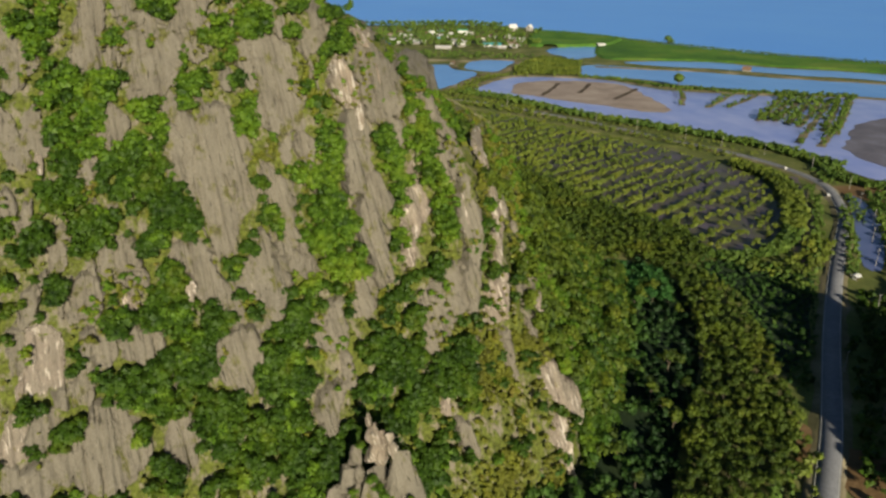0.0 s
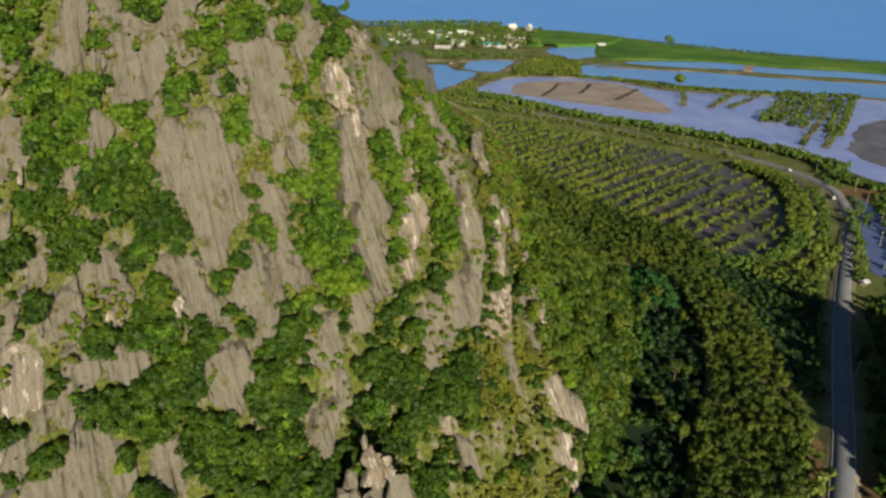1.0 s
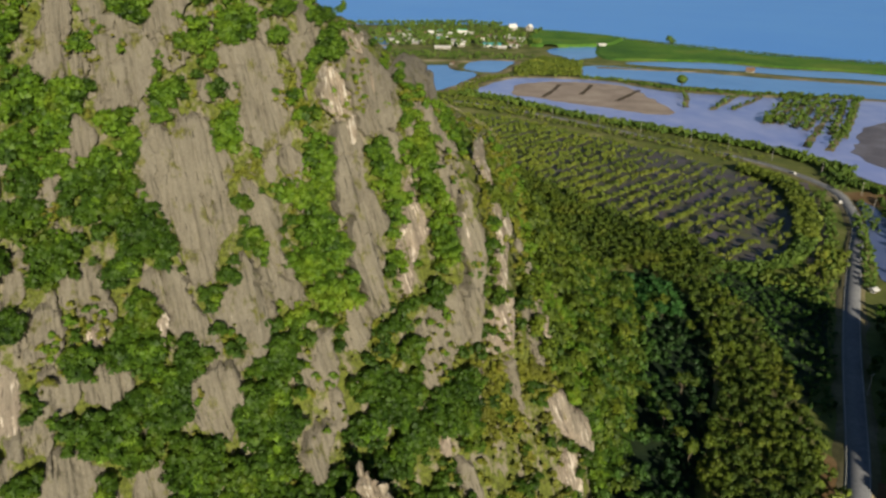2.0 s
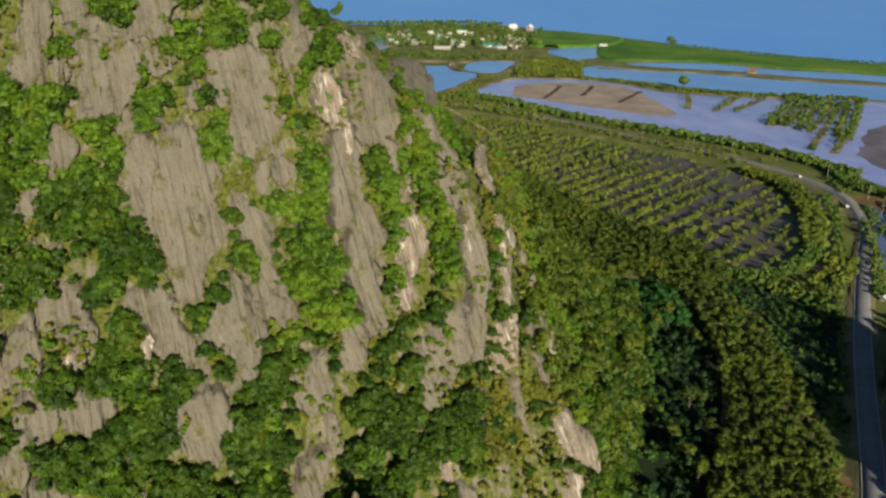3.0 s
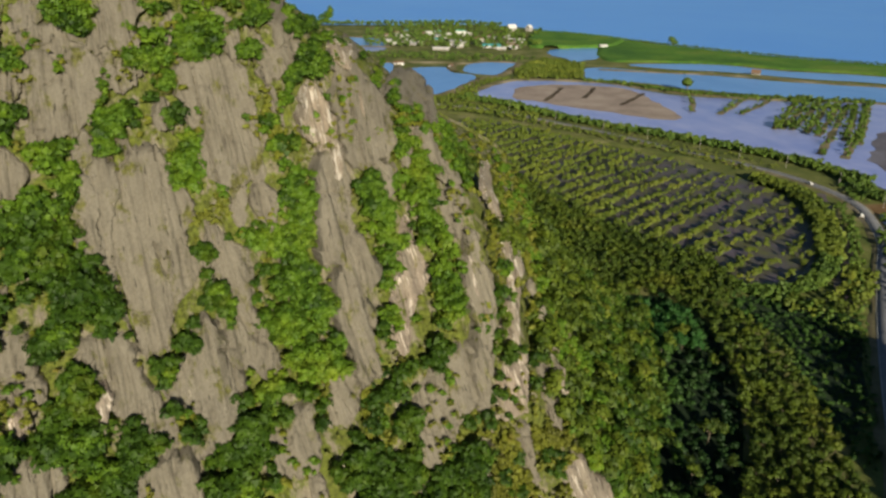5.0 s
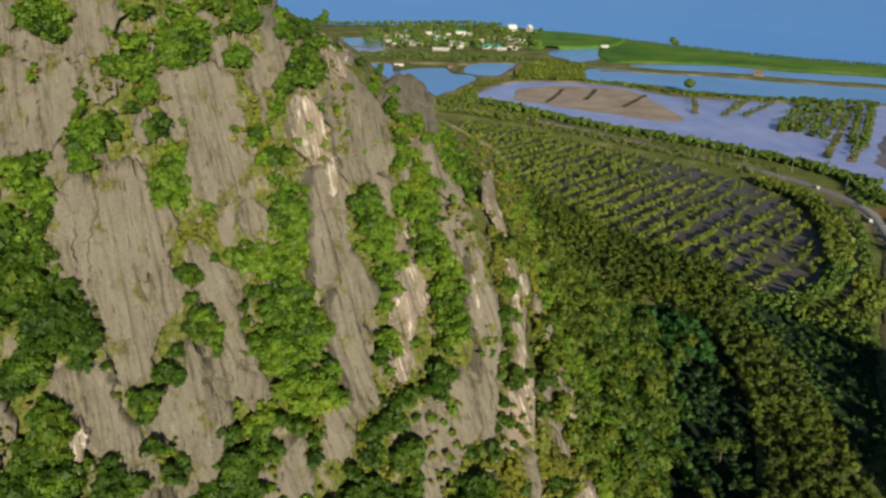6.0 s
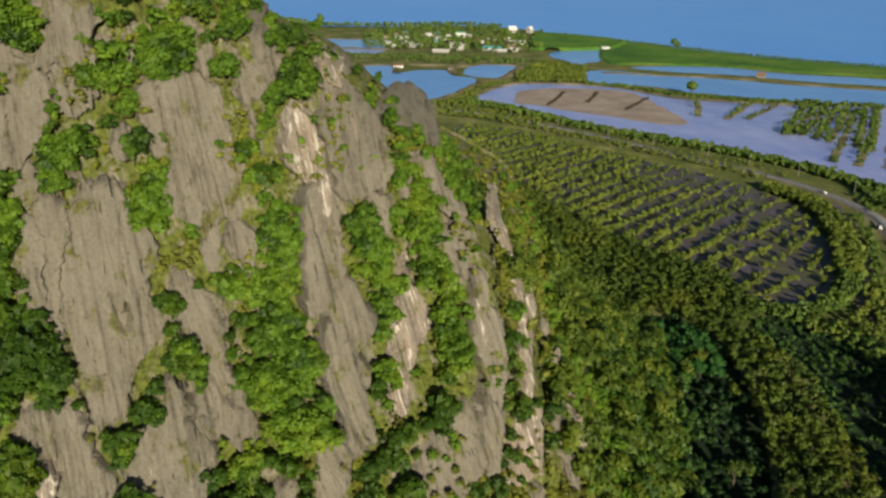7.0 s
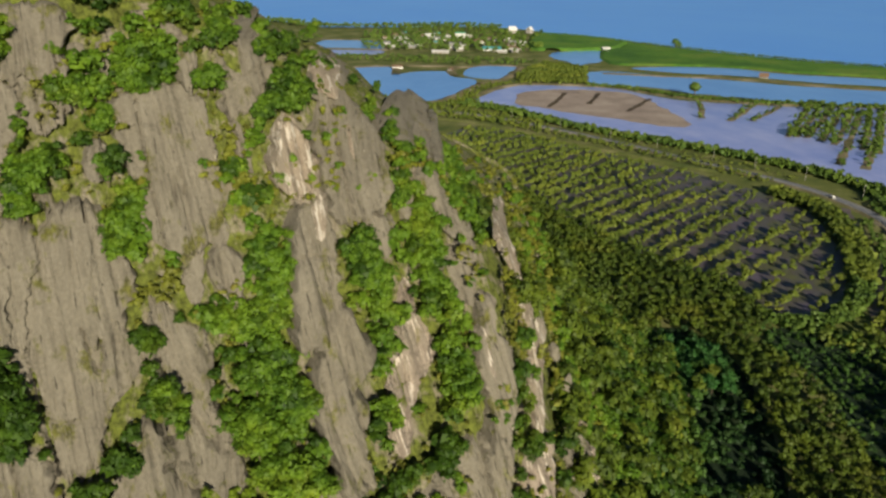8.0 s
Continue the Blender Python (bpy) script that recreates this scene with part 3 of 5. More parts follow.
slab(((-59.9, 48.9, 3), (-58.5, 45.8, 9.1), (-58, 41.9, 10.1), (-57.3, 37, 8.7)))
slab(((-48.4, 45.7, 3.3), (-46.2, 41.3, 6.8), (-46.1, 38.1, 4.3), (-45.6, 36.4, 2)))
slab(((-48.5, 52, 2.3), (-47.3, 47.2, 0.9)))
slab(((-72.4, 49.8, 2.7), (-72.4, 46.4, 3.7), (-71.8, 43.8, 4.3)), tone=1)
slab(((-68.5, 49.1, 4.5), (-68.4, 46.3, 4.5), (-68.3, 44.7, 2.1)))
slab(((-65.7, 43.8, 5.9), (-66.4, 40.9, 8.9), (-66.2, 39.2, 7.2)))
slab(((-53, 42.4, 3.2), (-52.6, 39.2, 2.1)))
slab(((-65.4, 52.4, 7.3), (-64, 50, 4.8)))
slab(((-58, 64.7, 2.9), (-58, 62.7, 3.7)), tone=1)
slab(((-72.2, 42.8, 2.8), (-71.3, 40.3, 3.3)))
slab(((-74.5, 117.3, 6.7), (-74.1, 113.5, 6.4), (-73.8, 109.9, 6.4), (-71.7, 104.7, 10.1), (-72.2, 102, 5.1)))
slab(((-65.1, 113.6, 6.3), (-63.1, 109.8, 12.2), (-61.8, 106.1, 14.1), (-60.8, 101.5, 11.7), (-59.9, 98.9, 10.3)))
slab(((-62.3, 99.2, 4.5), (-61.9, 95.8, 1.8)))
slab(((-56.5, 98.5, 3.4), (-55.7, 94.5, 3.8)))
slab(((-68, 117.4, 5.9), (-68.1, 113.6, 5.2)))
slab(((-56.5, 117.5, 4.2), (-56.2, 113.1, 4), (-55.6, 109.8, 3.3)))
slab(((-89.8, 110.3, 4.5), (-87.4, 106.8, 7.4), (-86.1, 103.8, 8.2), (-85.7, 100.8, 4.1), (-86.1, 99.1, 3.3)))
slab(((-81, 96.3, 1.7), (-80.5, 94.1, 4), (-79, 91.3, 4.5), (-77.9, 88.7, 2.6)))
slab(((-78.2, 88.7, 1.9), (-77, 85.3, 1.3)), tone=1)
slab(((-86.8, 96.6, 2.2), (-83.8, 91.4, 5.6), (-80.5, 86.7, 5)))
slab(((-67.2, 96.8, 1.3), (-65.8, 93.6, 4.7), (-65.7, 90.8, 4.7), (-65.6, 89, 1.7)))
slab(((-68.2, 86.9, 3.9), (-68.4, 84.4, 4.6), (-68.3, 81.7, 2.4), (-66.2, 79, 2.8)))
slab(((-78, 80.8, 1.3), (-78, 77.9, 2.8), (-77.3, 74.9, 2.9)))
slab(((-71.3, 76.4, 2.9), (-71.1, 73.2, 3.3), (-71.2, 70, 2.9)))
slab(((-82.4, 82.9, 2.6), (-80.8, 78.5, 3.6)))
slab(((-63.7, 79.4, 2.6), (-63, 77, 1.9)))
slab(((-53.9, 94.7, 5.1), (-54.2, 91.2, 6.8), (-53.3, 86.3, 6.1), (-51.2, 81.8, 2.8)))
slab(((-24.2, 104.1, 1.2), (-23.5, 101.9, 4.3), (-23, 99.2, 6), (-22, 96.6, 6), (-20.5, 94.4, 2.8)), tone=2, proud=1.5)
slab(((-19.6, 94.3, 4), (-20.3, 91.3, 6.2), (-19.5, 88.2, 6.1), (-19.1, 84.4, 7.2), (-18.6, 82, 7.7), (-19.9, 78.6, 2.7)), proud=1.6)
slab(((-16.2, 81.5, 4.1), (-15.5, 78.2, 6.2), (-15.1, 75.2, 7.5), (-15.6, 72.5, 5.6), (-14.5, 69.1, 6.3), (-13.2, 65.3, 4.3), (-12.5, 59.6, 4.5)), proud=1.4)
slab(((-19.5, 94.4, 3.1), (-19.2, 93.2, 2.8), (-19, 91.2, 1.7)), tone=2, proud=2.2)
slab(((-21.3, 109.9, 1.6), (-20.1, 107.6, 3.7), (-18.1, 104.1, 4.9), (-16.8, 100.8, 9.3), (-14.7, 97.6, 9.1), (-14.1, 94.4, 8.9), (-14.2, 91.7, 7.1)), proud=1)
slab(((-21.5, 110.1, 1.6), (-20.7, 108.9, 3.2), (-19.6, 106.6, 3.7)), tone=2, proud=1.6)
slab(((-16.2, 101.8, 1.7), (-15.5, 99.6, 1.6), (-14.7, 96.7, 0.7)), tone=2, proud=1.6)
slab(((-11.2, 91.2, 3.9), (-10.5, 88.4, 3.6), (-10.5, 86.1, 2.8)), proud=0.6)
slab(((-10, 102.6, 4.7), (-8.6, 101.1, 5.1), (-5.3, 97.9, 3.4), (-3.8, 95.5, 3.3), (-2.9, 93.1, 4.2), (-1.6, 90.2, 3.7), (1.2, 86.4, 4.1)))
slab(((-7.2, 94, 1.7), (-6.7, 90.7, 1.8), (-6.5, 89.4, 1.4)))
slab(((1.4, 85.7, 4), (1.3, 82.3, 6.2), (1.4, 79.2, 4.3), (4.8, 76.7, 4.5)))
slab(((4.6, 77.9, 3), (5, 74.7, 3.1), (5.5, 71.7, 5.4), (6.5, 68.6, 6.3), (7.2, 65.5, 5.6), (7.1, 62, 4.7), (6.6, 58.6, 4), (6.5, 55.1, 3.5), (7.1, 52.4, 3.1)), proud=1.4)
slab(((4.1, 73.9, 1.7), (4.9, 70.6, 2), (6.3, 66.3, 1.3)), tone=1, proud=2)
slab(((12.8, 71.6, 1.1), (14.4, 67.4, 2.7), (15.6, 63.7, 3.3), (14.9, 63, 3.1), (14.4, 61.4, 2.5), (14.2, 59.2, 1.9), (14.2, 57.1, 1.3)), tone=2, proud=1.2)
slab(((14.6, 54.9, 2.1), (13.4, 51.6, 4), (13.3, 49, 5)), tone=1)
slab(((9.3, 81.5, 2), (10.8, 78, 2.3), (11.5, 75.3, 1.7), (12.9, 71.2, 1.4)), tone=2, proud=0.6)
slab(((21.1, 49.3, 1.1), (21.8, 45.9, 1.7), (22, 42.5, 1.3)))
slab(((-6.6, 81, 1.6), (-6.5, 77.3, 2.6), (-5.5, 73.5, 4.8), (-5.9, 70.4, 6.6), (-6.8, 67.9, 3.6), (-7.3, 65.3, 2.5), (-6.8, 62.7, 2.4), (-6.8, 61.5, 0.8)), tone=1)
slab(((2.4, 59.6, 2.3), (2.6, 56.1, 4.8), (0.9, 54.4, 8.7)))
slab(((-19.1, 47.7, 2), (-17.6, 42.2, 2.4)))
slab(((-21.7, 42.9, 6.1), (-22.1, 39.2, 4.8), (-21.5, 35.7, 2.9)), proud=0.8)
slab(((-11.1, 42.8, 2.8), (-10, 38.4, 1.9)))
slab(((-2.9, 41.3, 1.7), (-0.6, 36.5, 2.2)))
slab(((1.7, 35.2, 1.7), (2, 29.9, 2.2)), tone=1)
slab(((5, 28.4, 3), (6.7, 24.2, 3.8), (8.4, 20.4, 1.9)))
slab(((15.9, 41.9, 3.2), (17.8, 33.6, 2.1), (18.8, 29.8, 2.7)))
slab(((26.9, 30.2, 3.9), (30.2, 24.3, 5.7), (36.8, 16.1, 5.7), (38.5, 10.2, 5.4)), tone=1)
slab(((31.7, 16.3, 3.7), (32, 11.9, 5.4), (33.3, 7.9, 3.4), (35.1, -0.4, 2.2)), tone=1)
slab(((24.7, 41.9, 1.8), (24.4, 37.3, 1.4)))
slab(((11.6, 51.9, 1.4), (11.7, 50, 1.4)), tone=2, proud=0.5)
slab(((11.2, 52.7, 1.2), (11.4, 50.7, 1.3)), tone=2, proud=0.6)
slab(((14.2, 49.4, 2.2), (13.6, 46.1, 2.2)), tone=2, proud=0.6)
slab(((-6.4, 71.2, 1.1), (-6.1, 68.4, 1.1)), tone=2, proud=1)
slab(((-38.4, 100.4, 1), (-37.8, 98, 1), (-36.4, 96.6, 0.4)), tone=2, proud=0.8)


def on_slab(x, z):
    """How many metres inside a bare slab the places are; below 0 outside."""
    x, z = np.asarray(x, float), np.asarray(z, float)
    best = np.full(x.shape, -9.0)
    for line in SLABS:
        lz = line[::-1]
        cx, cw = np.interp(z, lz[:, 1], lz[:, 0]), np.interp(z, lz[:, 1], lz[:, 2])
        best = np.maximum(best, np.minimum(cw / 2 - np.abs(x - cx), np.minimum(line[0, 1] - z, z - line[-1, 1])))
    return best


def boulder(x, y, z, w, d, h, seed, mat, parent):
    """An angular block of limestone, split by joints."""
    rng = np.random.default_rng(seed)
    bm = bmesh.new()
    for k in range(22):
        p = rng.normal(size=3)
        p /= np.abs(p).max() ** 0.75 * np.linalg.norm(p) ** 0.25
        p *= rng.uniform(0.8, 1.05)
        bm.verts.new((p[0] * w / 2 * (1 - 0.25 * p[2]), p[1] * d / 2 * (1 - 0.25 * p[2]), p[2] * h / 2))
    r = bmesh.ops.convex_hull(bm, input=bm.verts[:])
    bmesh.ops.delete(bm, geom=[v for v in bm.verts if not v.link_faces], context="VERTS")
    bmesh.ops.subdivide_edges(bm, edges=bm.edges[:], cuts=2, use_grid_fill=True)
    for v in bm.verts:
        n = noise.noise_vector(v.co * 0.55 + Vector((seed, 0, 0))) * 0.35 + noise.noise_vector(v.co * 1.5 + Vector((0, seed, 0))) * 0.16
        v.co += n * min(1.0, w / 4)
    bmesh.ops.transform(bm, matrix=pose(x, y, z, rng.uniform(-10, 10), rng.uniform(-10, 10), rng.uniform(0, 360)), verts=bm.verts[:])
    ob = part("boulder", bm, mat, parent)
    ob.matrix_parent_inverse = parent.matrix_world.inverted()


def build_pinnacle():
    root = empty("pinnacle", pose(-13, 112, 10), "jagged pale limestone pinnacle standing out from the cliff", "rock")
    pale = [(-13.5, 113.2, 43.6, 1.3, 1.2, 3.0), (-12.7, 113.0, 40.6, 3.4, 2.6, 4.2), (-11.4, 112.8, 39.2, 3.6, 3.0, 4.6), (-13.0, 112.6, 37.0, 3.4, 2.8, 4.6), (-9.7, 113.0, 40.2, 2.6, 2.2, 2.6),
            (-9.0, 112.9, 37.4, 2.6, 2.4, 2.8), (-10.9, 112.4, 35.6, 2.4, 2.4, 4.4), (-12.4, 113.4, 42.0, 1.3, 1.2, 1.8)]
    for k, b in enumerate(pale):
        boulder(*b, 300 + k, SCAR_ROCK, root)
    grey = [(-7.4, 112.6, 31.0, 5.6, 4.6, 13), (-5.2, 112.4, 25.5, 6.0, 5.0, 14), (-9.2, 112.4, 29.0, 4.2, 4.0, 10), (-16.2, 112.9, 35.4, 2.6, 2.6, 6.0), (-15.6, 112.6, 31.6, 3.2, 3.0, 5.0),
            (-18.2, 112.3, 30.6, 4.6, 4.2, 7.0), (-20.2, 111.8, 25.5, 5.5, 5.0, 9.0), (-16.8, 112.4, 25.0, 6.0, 5.0, 10), (-13.0, 113.6, 26, 9.5, 6.0, 18), (-13.6, 112.8, 18, 17, 9, 18)]
    for k, b in enumerate(grey):
        boulder(*b, 340 + k, ROCK, root)


build_pinnacle()


# ---- plants ----
ICO = None


OCT = (np.array([(1, 0, 0), (0, 1, 0), (-1, 0, 0), (0, -1, 0), (0, 0, 1), (0, 0, -1)], float),
       np.array([(0, 1, 4), (1, 2, 4), (2, 3, 4), (3, 0, 4), (1, 0, 5), (2, 1, 5), (3, 2, 5), (0, 3, 5)]))


def ico_ball():
    global ICO
    if ICO is None:
        bm = bmesh.new()
        bmesh.ops.create_icosphere(bm, subdivisions=1, radius=1)
        ICO = (np.array([v.co[:] for v in bm.verts]), np.array([[v.index for v in f.verts] for f in bm.faces]))
        bm.free()
    return ICO


def crown_arrays(seed, radius, height, lobes, leaves, leaf, low=0.25, lean=False):
    """Leaves on uneven lobes round dark cores: vertices and triangles, base at z = 0."""
    rng = np.random.default_rng(seed)
    bv, bf = OCT if lean else ico_ball()
    V, F, base = [], [], 0
    centres = []
    for k in range(lobes):
        a = rng.uniform(0, 2 * math.pi)
        r = radius * rng.uniform(0.1, 0.68) * (1 if k else 0)
        zc = height * (rng.uniform(low, 0.75) if k else 0.55)
        centres.append((np.array([r * math.cos(a), r * math.sin(a), zc]), radius * rng.uniform(0.36, 0.56) * (1 if k else 1.2)))
    for c, s in centres:
        w = bv * s * 0.6 * np.array([1, 1, 0.8]) * rng.uniform(0.8, 1.15, (len(bv), 1)) + c
        V.append(w)
        F.append(bf + base)
        base += len(w)
    per = max(4, leaves // lobes)
    for c, s in centres:
        d = rng.normal(size=(per, 3))
        d[:, 2] = np.where(d[:, 2] < -0.3, -d[:, 2], d[:, 2])
        d /= np.linalg.norm(d, axis=1)[:, None]
        p = c + d * s * rng.uniform(0.72, 1.12, (per, 1)) * np.array([1, 1, 0.85])
        nrm = d + rng.normal(size=(per, 3)) * 0.34 + np.array([0, 0, 0.25])
        nrm /= np.linalg.norm(nrm, axis=1)[:, None]
        t1 = np.cross(nrm, rng.normal(size=(per, 3)))
        t1 /= np.linalg.norm(t1, axis=1)[:, None]
        t2 = np.cross(nrm, t1)
        size = leaf * rng.uniform(0.6, 1.3, (per, 1))
        if lean:
            tri = np.stack([p - t1 * size * 0.6 - t2 * size * 0.35, p + t1 * size * 0.6 - t2 * size * 0.35, p + t2 * size * 0.75], 1).reshape(-1, 3)
            F.append(base + np.arange(per * 3).reshape(-1, 3))
            V.append(tri)
            base += len(tri)
            continue
        quad = np.stack([p - t1 * size * 0.7, p - t2 * size * 0.42 - nrm * size * 0.12, p + t1 * size * 0.7, p + t2 * size * 0.42 - nrm * size * 0.12], 1).reshape(-1, 3)
        idx = base + np.arange(per)[:, None] * 4
        F.append(np.concatenate([idx + np.array([[0, 1, 2]]), idx + np.array([[0, 2, 3]])]))
        V.append(quad)
        base += len(quad)
    V, F = np.vstack(V), np.vstack(F)
    return V, F


def trunk_mesh(name, seed, height, girth, limbs):
    """A tapered, slightly bent trunk with limbs that rise into the crown."""
    rng = np.random.default_rng(seed)
    V, F, base = [], [], 0

    def tube(a, b, r0, r1):
        nonlocal base
        a, b = np.array(a, float), np.array(b, float)
        bend = rng.normal(size=3) * np.linalg.norm(b - a) * 0.05
        for i, t in enumerate((0, 0.35, 0.7, 1.0)):
            c = a + (b - a) * t + bend * math.sin(t * math.pi)
            r = r0 + (r1 - r0) * t
            ang = np.arange(5) * 2 * math.pi / 5
            V.append(np.stack([c[0] + r * np.cos(ang), c[1] + r * np.sin(ang), np.full(5, c[2])], -1))
        F.append(grid_faces(4, 5, True) + base)
        base += 20

    tube((0, 0, -0.5), (0.1, 0, height * 0.7), girth, girth * 0.45)
    for k in range(limbs):
        a = k * 2.4 + rng.uniform(0, 1)
        z = height * rng.uniform(0.3, 0.55)
        tube((0, 0, z), (math.cos(a) * height * 0.25, math.sin(a) * height * 0.25, z + height * 0.28), girth * 0.5, girth * 0.15)
    return mesh_of(name, np.vstack(V), np.vstack(F), BARK, True)


class Plants:
    """One kind of plant: the nearest are things of their own, the rest one sheet of growth."""

    def __init__(self, name, mat, radius, height, lobes, leaves, leaf, kinds, label, category, group, seed, low=0.25, girth=0.12, light=None):
        self.name, self.mat, self.label, self.category, self.group = name, mat, label, category, group
        self.forms = [crown_arrays(seed + i, radius, height, lobes, leaves, leaf, low) for i in range(kinds)]
        self.light = [crown_arrays(seed + 200 + i, radius, height, *light, low, True) for i in range(kinds)] if light else self.forms
        self.crowns = [mesh_of("crown", v, f, mat) for v, f in self.forms]
        self.trunks = [trunk_mesh("trunk", seed + 50 + i, height * 0.8, girth, 3) for i in range(kinds)]
        self.rng = np.random.default_rng(seed + 99)

    def thing(self, x, y, z, s, tilt=(0, 0)):
        k = self.rng.integers(len(self.forms))
        m = pose(x, y, z, tilt[0], tilt[1], self.rng.uniform(0, 360)) @ Matrix.Diagonal((s, s, s * self.rng.uniform(0.85, 1.2), 1))
        root = empty(self.name, m, self.label, self.category, self.group)
        for nm, me in (("trunk", self.trunks[k]), ("crown", self.crowns[k])):
            ob = new(nm, me)
            ob.parent = root
        return root

    def mass(self, name, places, label, mat=None):
        """places: rows of x, y, z, size."""
        V, F, base = [], [], 0
        for x, y, z, s in places:
            v, f = self.light[self.rng.integers(len(self.light))]
            a = self.rng.uniform(0, 2 * math.pi)
            c, n = math.cos(a) * s, math.sin(a) * s
            V.append(np.stack([v[:, 0] * c - v[:, 1] * n + x, v[:, 0] * n + v[:, 1] * c + y, v[:, 2] * s * self.rng.uniform(0.85, 1.2) + z], -1))
            F.append(f + base)
            base += len(v)
        if V:
            tagged(new(name, mesh_of(name, np.vstack(V), np.vstack(F), mat or self.mat)), label, self.category, kind="stuff")


SHRUBS = Plants("cliff_shrub", CLIFF_LEAF, 2.0, 3.0, 8, 400, 0.36, 7, "dense green shrub rooted in the limestone face", "shrub", "shrubs on the cliff", 700, 0.12, light=(5, 150, 0.62))
TUFTS = Plants("tuft", DRY_LEAF, 1.8, 2.4, 4, 40, 0.7, 6, "low olive tuft in a crack", "scrub", "tufts on the cliff", 800, 0.1, light=(2, 26, 0.8))
FLANK = Plants("flank_tree", FLANK_LEAF, 2.5, 3.6, 6, 240, 0.5, 5, "round green tree on the mountain's flank", "tree", "trees of the flank", 900, 0.2, light=(6, 190, 0.62))
GROWN, DRY, SHADED = [], [], []
GROW_RNG = np.random.default_rng(7)


def growth(x, z, rx, rz, kind=0):
    """A patch of growth on the face: 0 leafy shrubs, 1 low grassy scrub, 2 dry olive scrub."""
    s0 = float(np.clip(min(rx, rz) / 2.3, 0.5, 1.25)) * (1.0, 0.6, 0.6)[kind]
    n = int(math.ceil(rx * rz * math.pi / (2.3 * s0 * s0)))
    for k in range(n):
        a, r = GROW_RNG.uniform(0, 2 * math.pi), math.sqrt(GROW_RNG.uniform()) * (1.08 if GROW_RNG.uniform() < 0.85 else 1.35)
        ex, ez = max(rx - 1.1 * s0, 0.35 * rx), max(rz - 1.1 * s0, 0.35 * rz)
        gx, gz = x + ex * r * math.cos(a), z + ez * r * math.sin(a)
        s = s0 * GROW_RNG.uniform(0.6, 1.2) * (1.1 - 0.3 * r)
        gx = min(gx, float(corner_x(gz)) + 1.5)
        if float(on_slab(gx, gz)) > (0.9 if kind == 0 else 0.0):
            continue
        out = 0.6 * float(crag(gx, gz)) + (0.9, 0.5, 0.4)[kind] + (GROW_RNG.uniform(-0.3, 1.9) if kind == 0 and gz < 80 else 0)
        row = (gx + 0.45 * out, float(surface_y(gx, gz)) - 0.85 * out, gz - 1.3 * s, s)
        # Low and left shrubs mostly take the darkened leaf, in place of shade.
        (DRY if kind else SHADED if GROW_RNG.uniform() < (0.92 if z < 62 or (x < -34 and z < 88) else 0.2) else GROWN).append(row)


def finish_growth():
    """The larger plants become things; the rest, the tufts in the cracks and the overgrown flank are one growth."""
    rng = np.random.default_rng(8)
    big = sorted(range(len(GROWN)), key=lambda i: -GROWN[i][3])
    pick = set([i for i in big if -60 < GROWN[i][0] < 20 and 45 < GROWN[i][2] < 116][:290])
    for i in pick:
        SHRUBS.thing(*GROWN[i])
    rest = [g for i, g in enumerate(GROWN) if i not in pick]
    xs, zs = rng.uniform(-90, 36, 6400), rng.uniform(1, 124, 6400)
    ok = (xs < corner_x(zs) - 0.3) & (on_slab(xs, zs) < 0.1)
    xs, zs = xs[ok], zs[ok]
    bush = (rng.uniform(size=xs.size) < np.where(zs < 60, 0.62, 0.42)) & (fbm(xs * 0.09, zs * 0.09, seed=19) > -0.16)
    outs = 0.6 * crag(xs, zs)
    ys = surface_y(xs, zs)
    for x, y, z, o, green in zip(xs, ys, zs, outs, bush):
        dry = x > 2 and z < 50
        if green and not (dry and rng.uniform() < 0.75):
            s = rng.uniform(0.5, 1.25)
            o = o + (rng.uniform(-0.3, 1.7) if z < 80 else 0)
            (SHADED if rng.uniform() < (0.92 if z < 62 or (x < -34 and z < 88) else 0.2) else rest).append((x + 0.45 * o, y - 0.85 * o, z - 1.0 * s, s))
        elif rng.uniform() < (0.8 if dry else 0.42):
            DRY.append((x + 0.45 * o, y - 0.85 * o, z - 0.5, rng.uniform(0.35, 0.85) if dry else rng.uniform(0.2, 0.5)))
    tx, tz = rng.uniform(-85, 30, 9000), rng.uniform(4, 116, 9000)
    patchy = fbm(tx * 0.16, tz * 0.11, seed=43)
    ok = (on_slab(tx, tz) > 0.4) & (patchy > 0.24) & (tx < corner_x(tz) - 1)
    for x, z in zip(tx[ok], tz[ok]):
        o = 0.6 * float(crag(x, z)) + rng.uniform(1.2, 2.0)
        (rest if rng.uniform() < 0.3 else DRY).append((x + 0.45 * o, float(surface_y(x, z)) - 0.85 * o, z - 0.5, rng.uniform(0.25, 0.6)))
    flank = []
    for k in range(3200):
        z = rng.uniform(0, 98)
        q = rng.uniform(0.03, 0.98) * float(flank_length(z))
        a, b = 1.1 + 0.095 * z, max(0.05, 0.017 * z - 0.1)
        d = (-a + math.sqrt(a * a + 4 * b * q)) / (2 * b) - 0.2 * q * float(smooth01((z - 66) / 20))
        row = (float(corner_x(z)) + d - 0.6, float(face_y(corner_x(z), z)) + q + 1.5, z - 1.4)
        if 20 < z < 84 and q < 30:
            pick_one = rng.uniform()
            if pick_one < 0.1:
                DRY.append((*row, rng.uniform(0.3, 0.8)))
            elif pick_one < (0.5 if z < 52 else 0.16):
                (flank if pick_one < 0.42 else rest).append((*row, rng.uniform(0.8, 1.7)))
            continue
        if z > 44:
            pick_one = rng.uniform() if z < 80 else rng.uniform(0.15, 0.5)
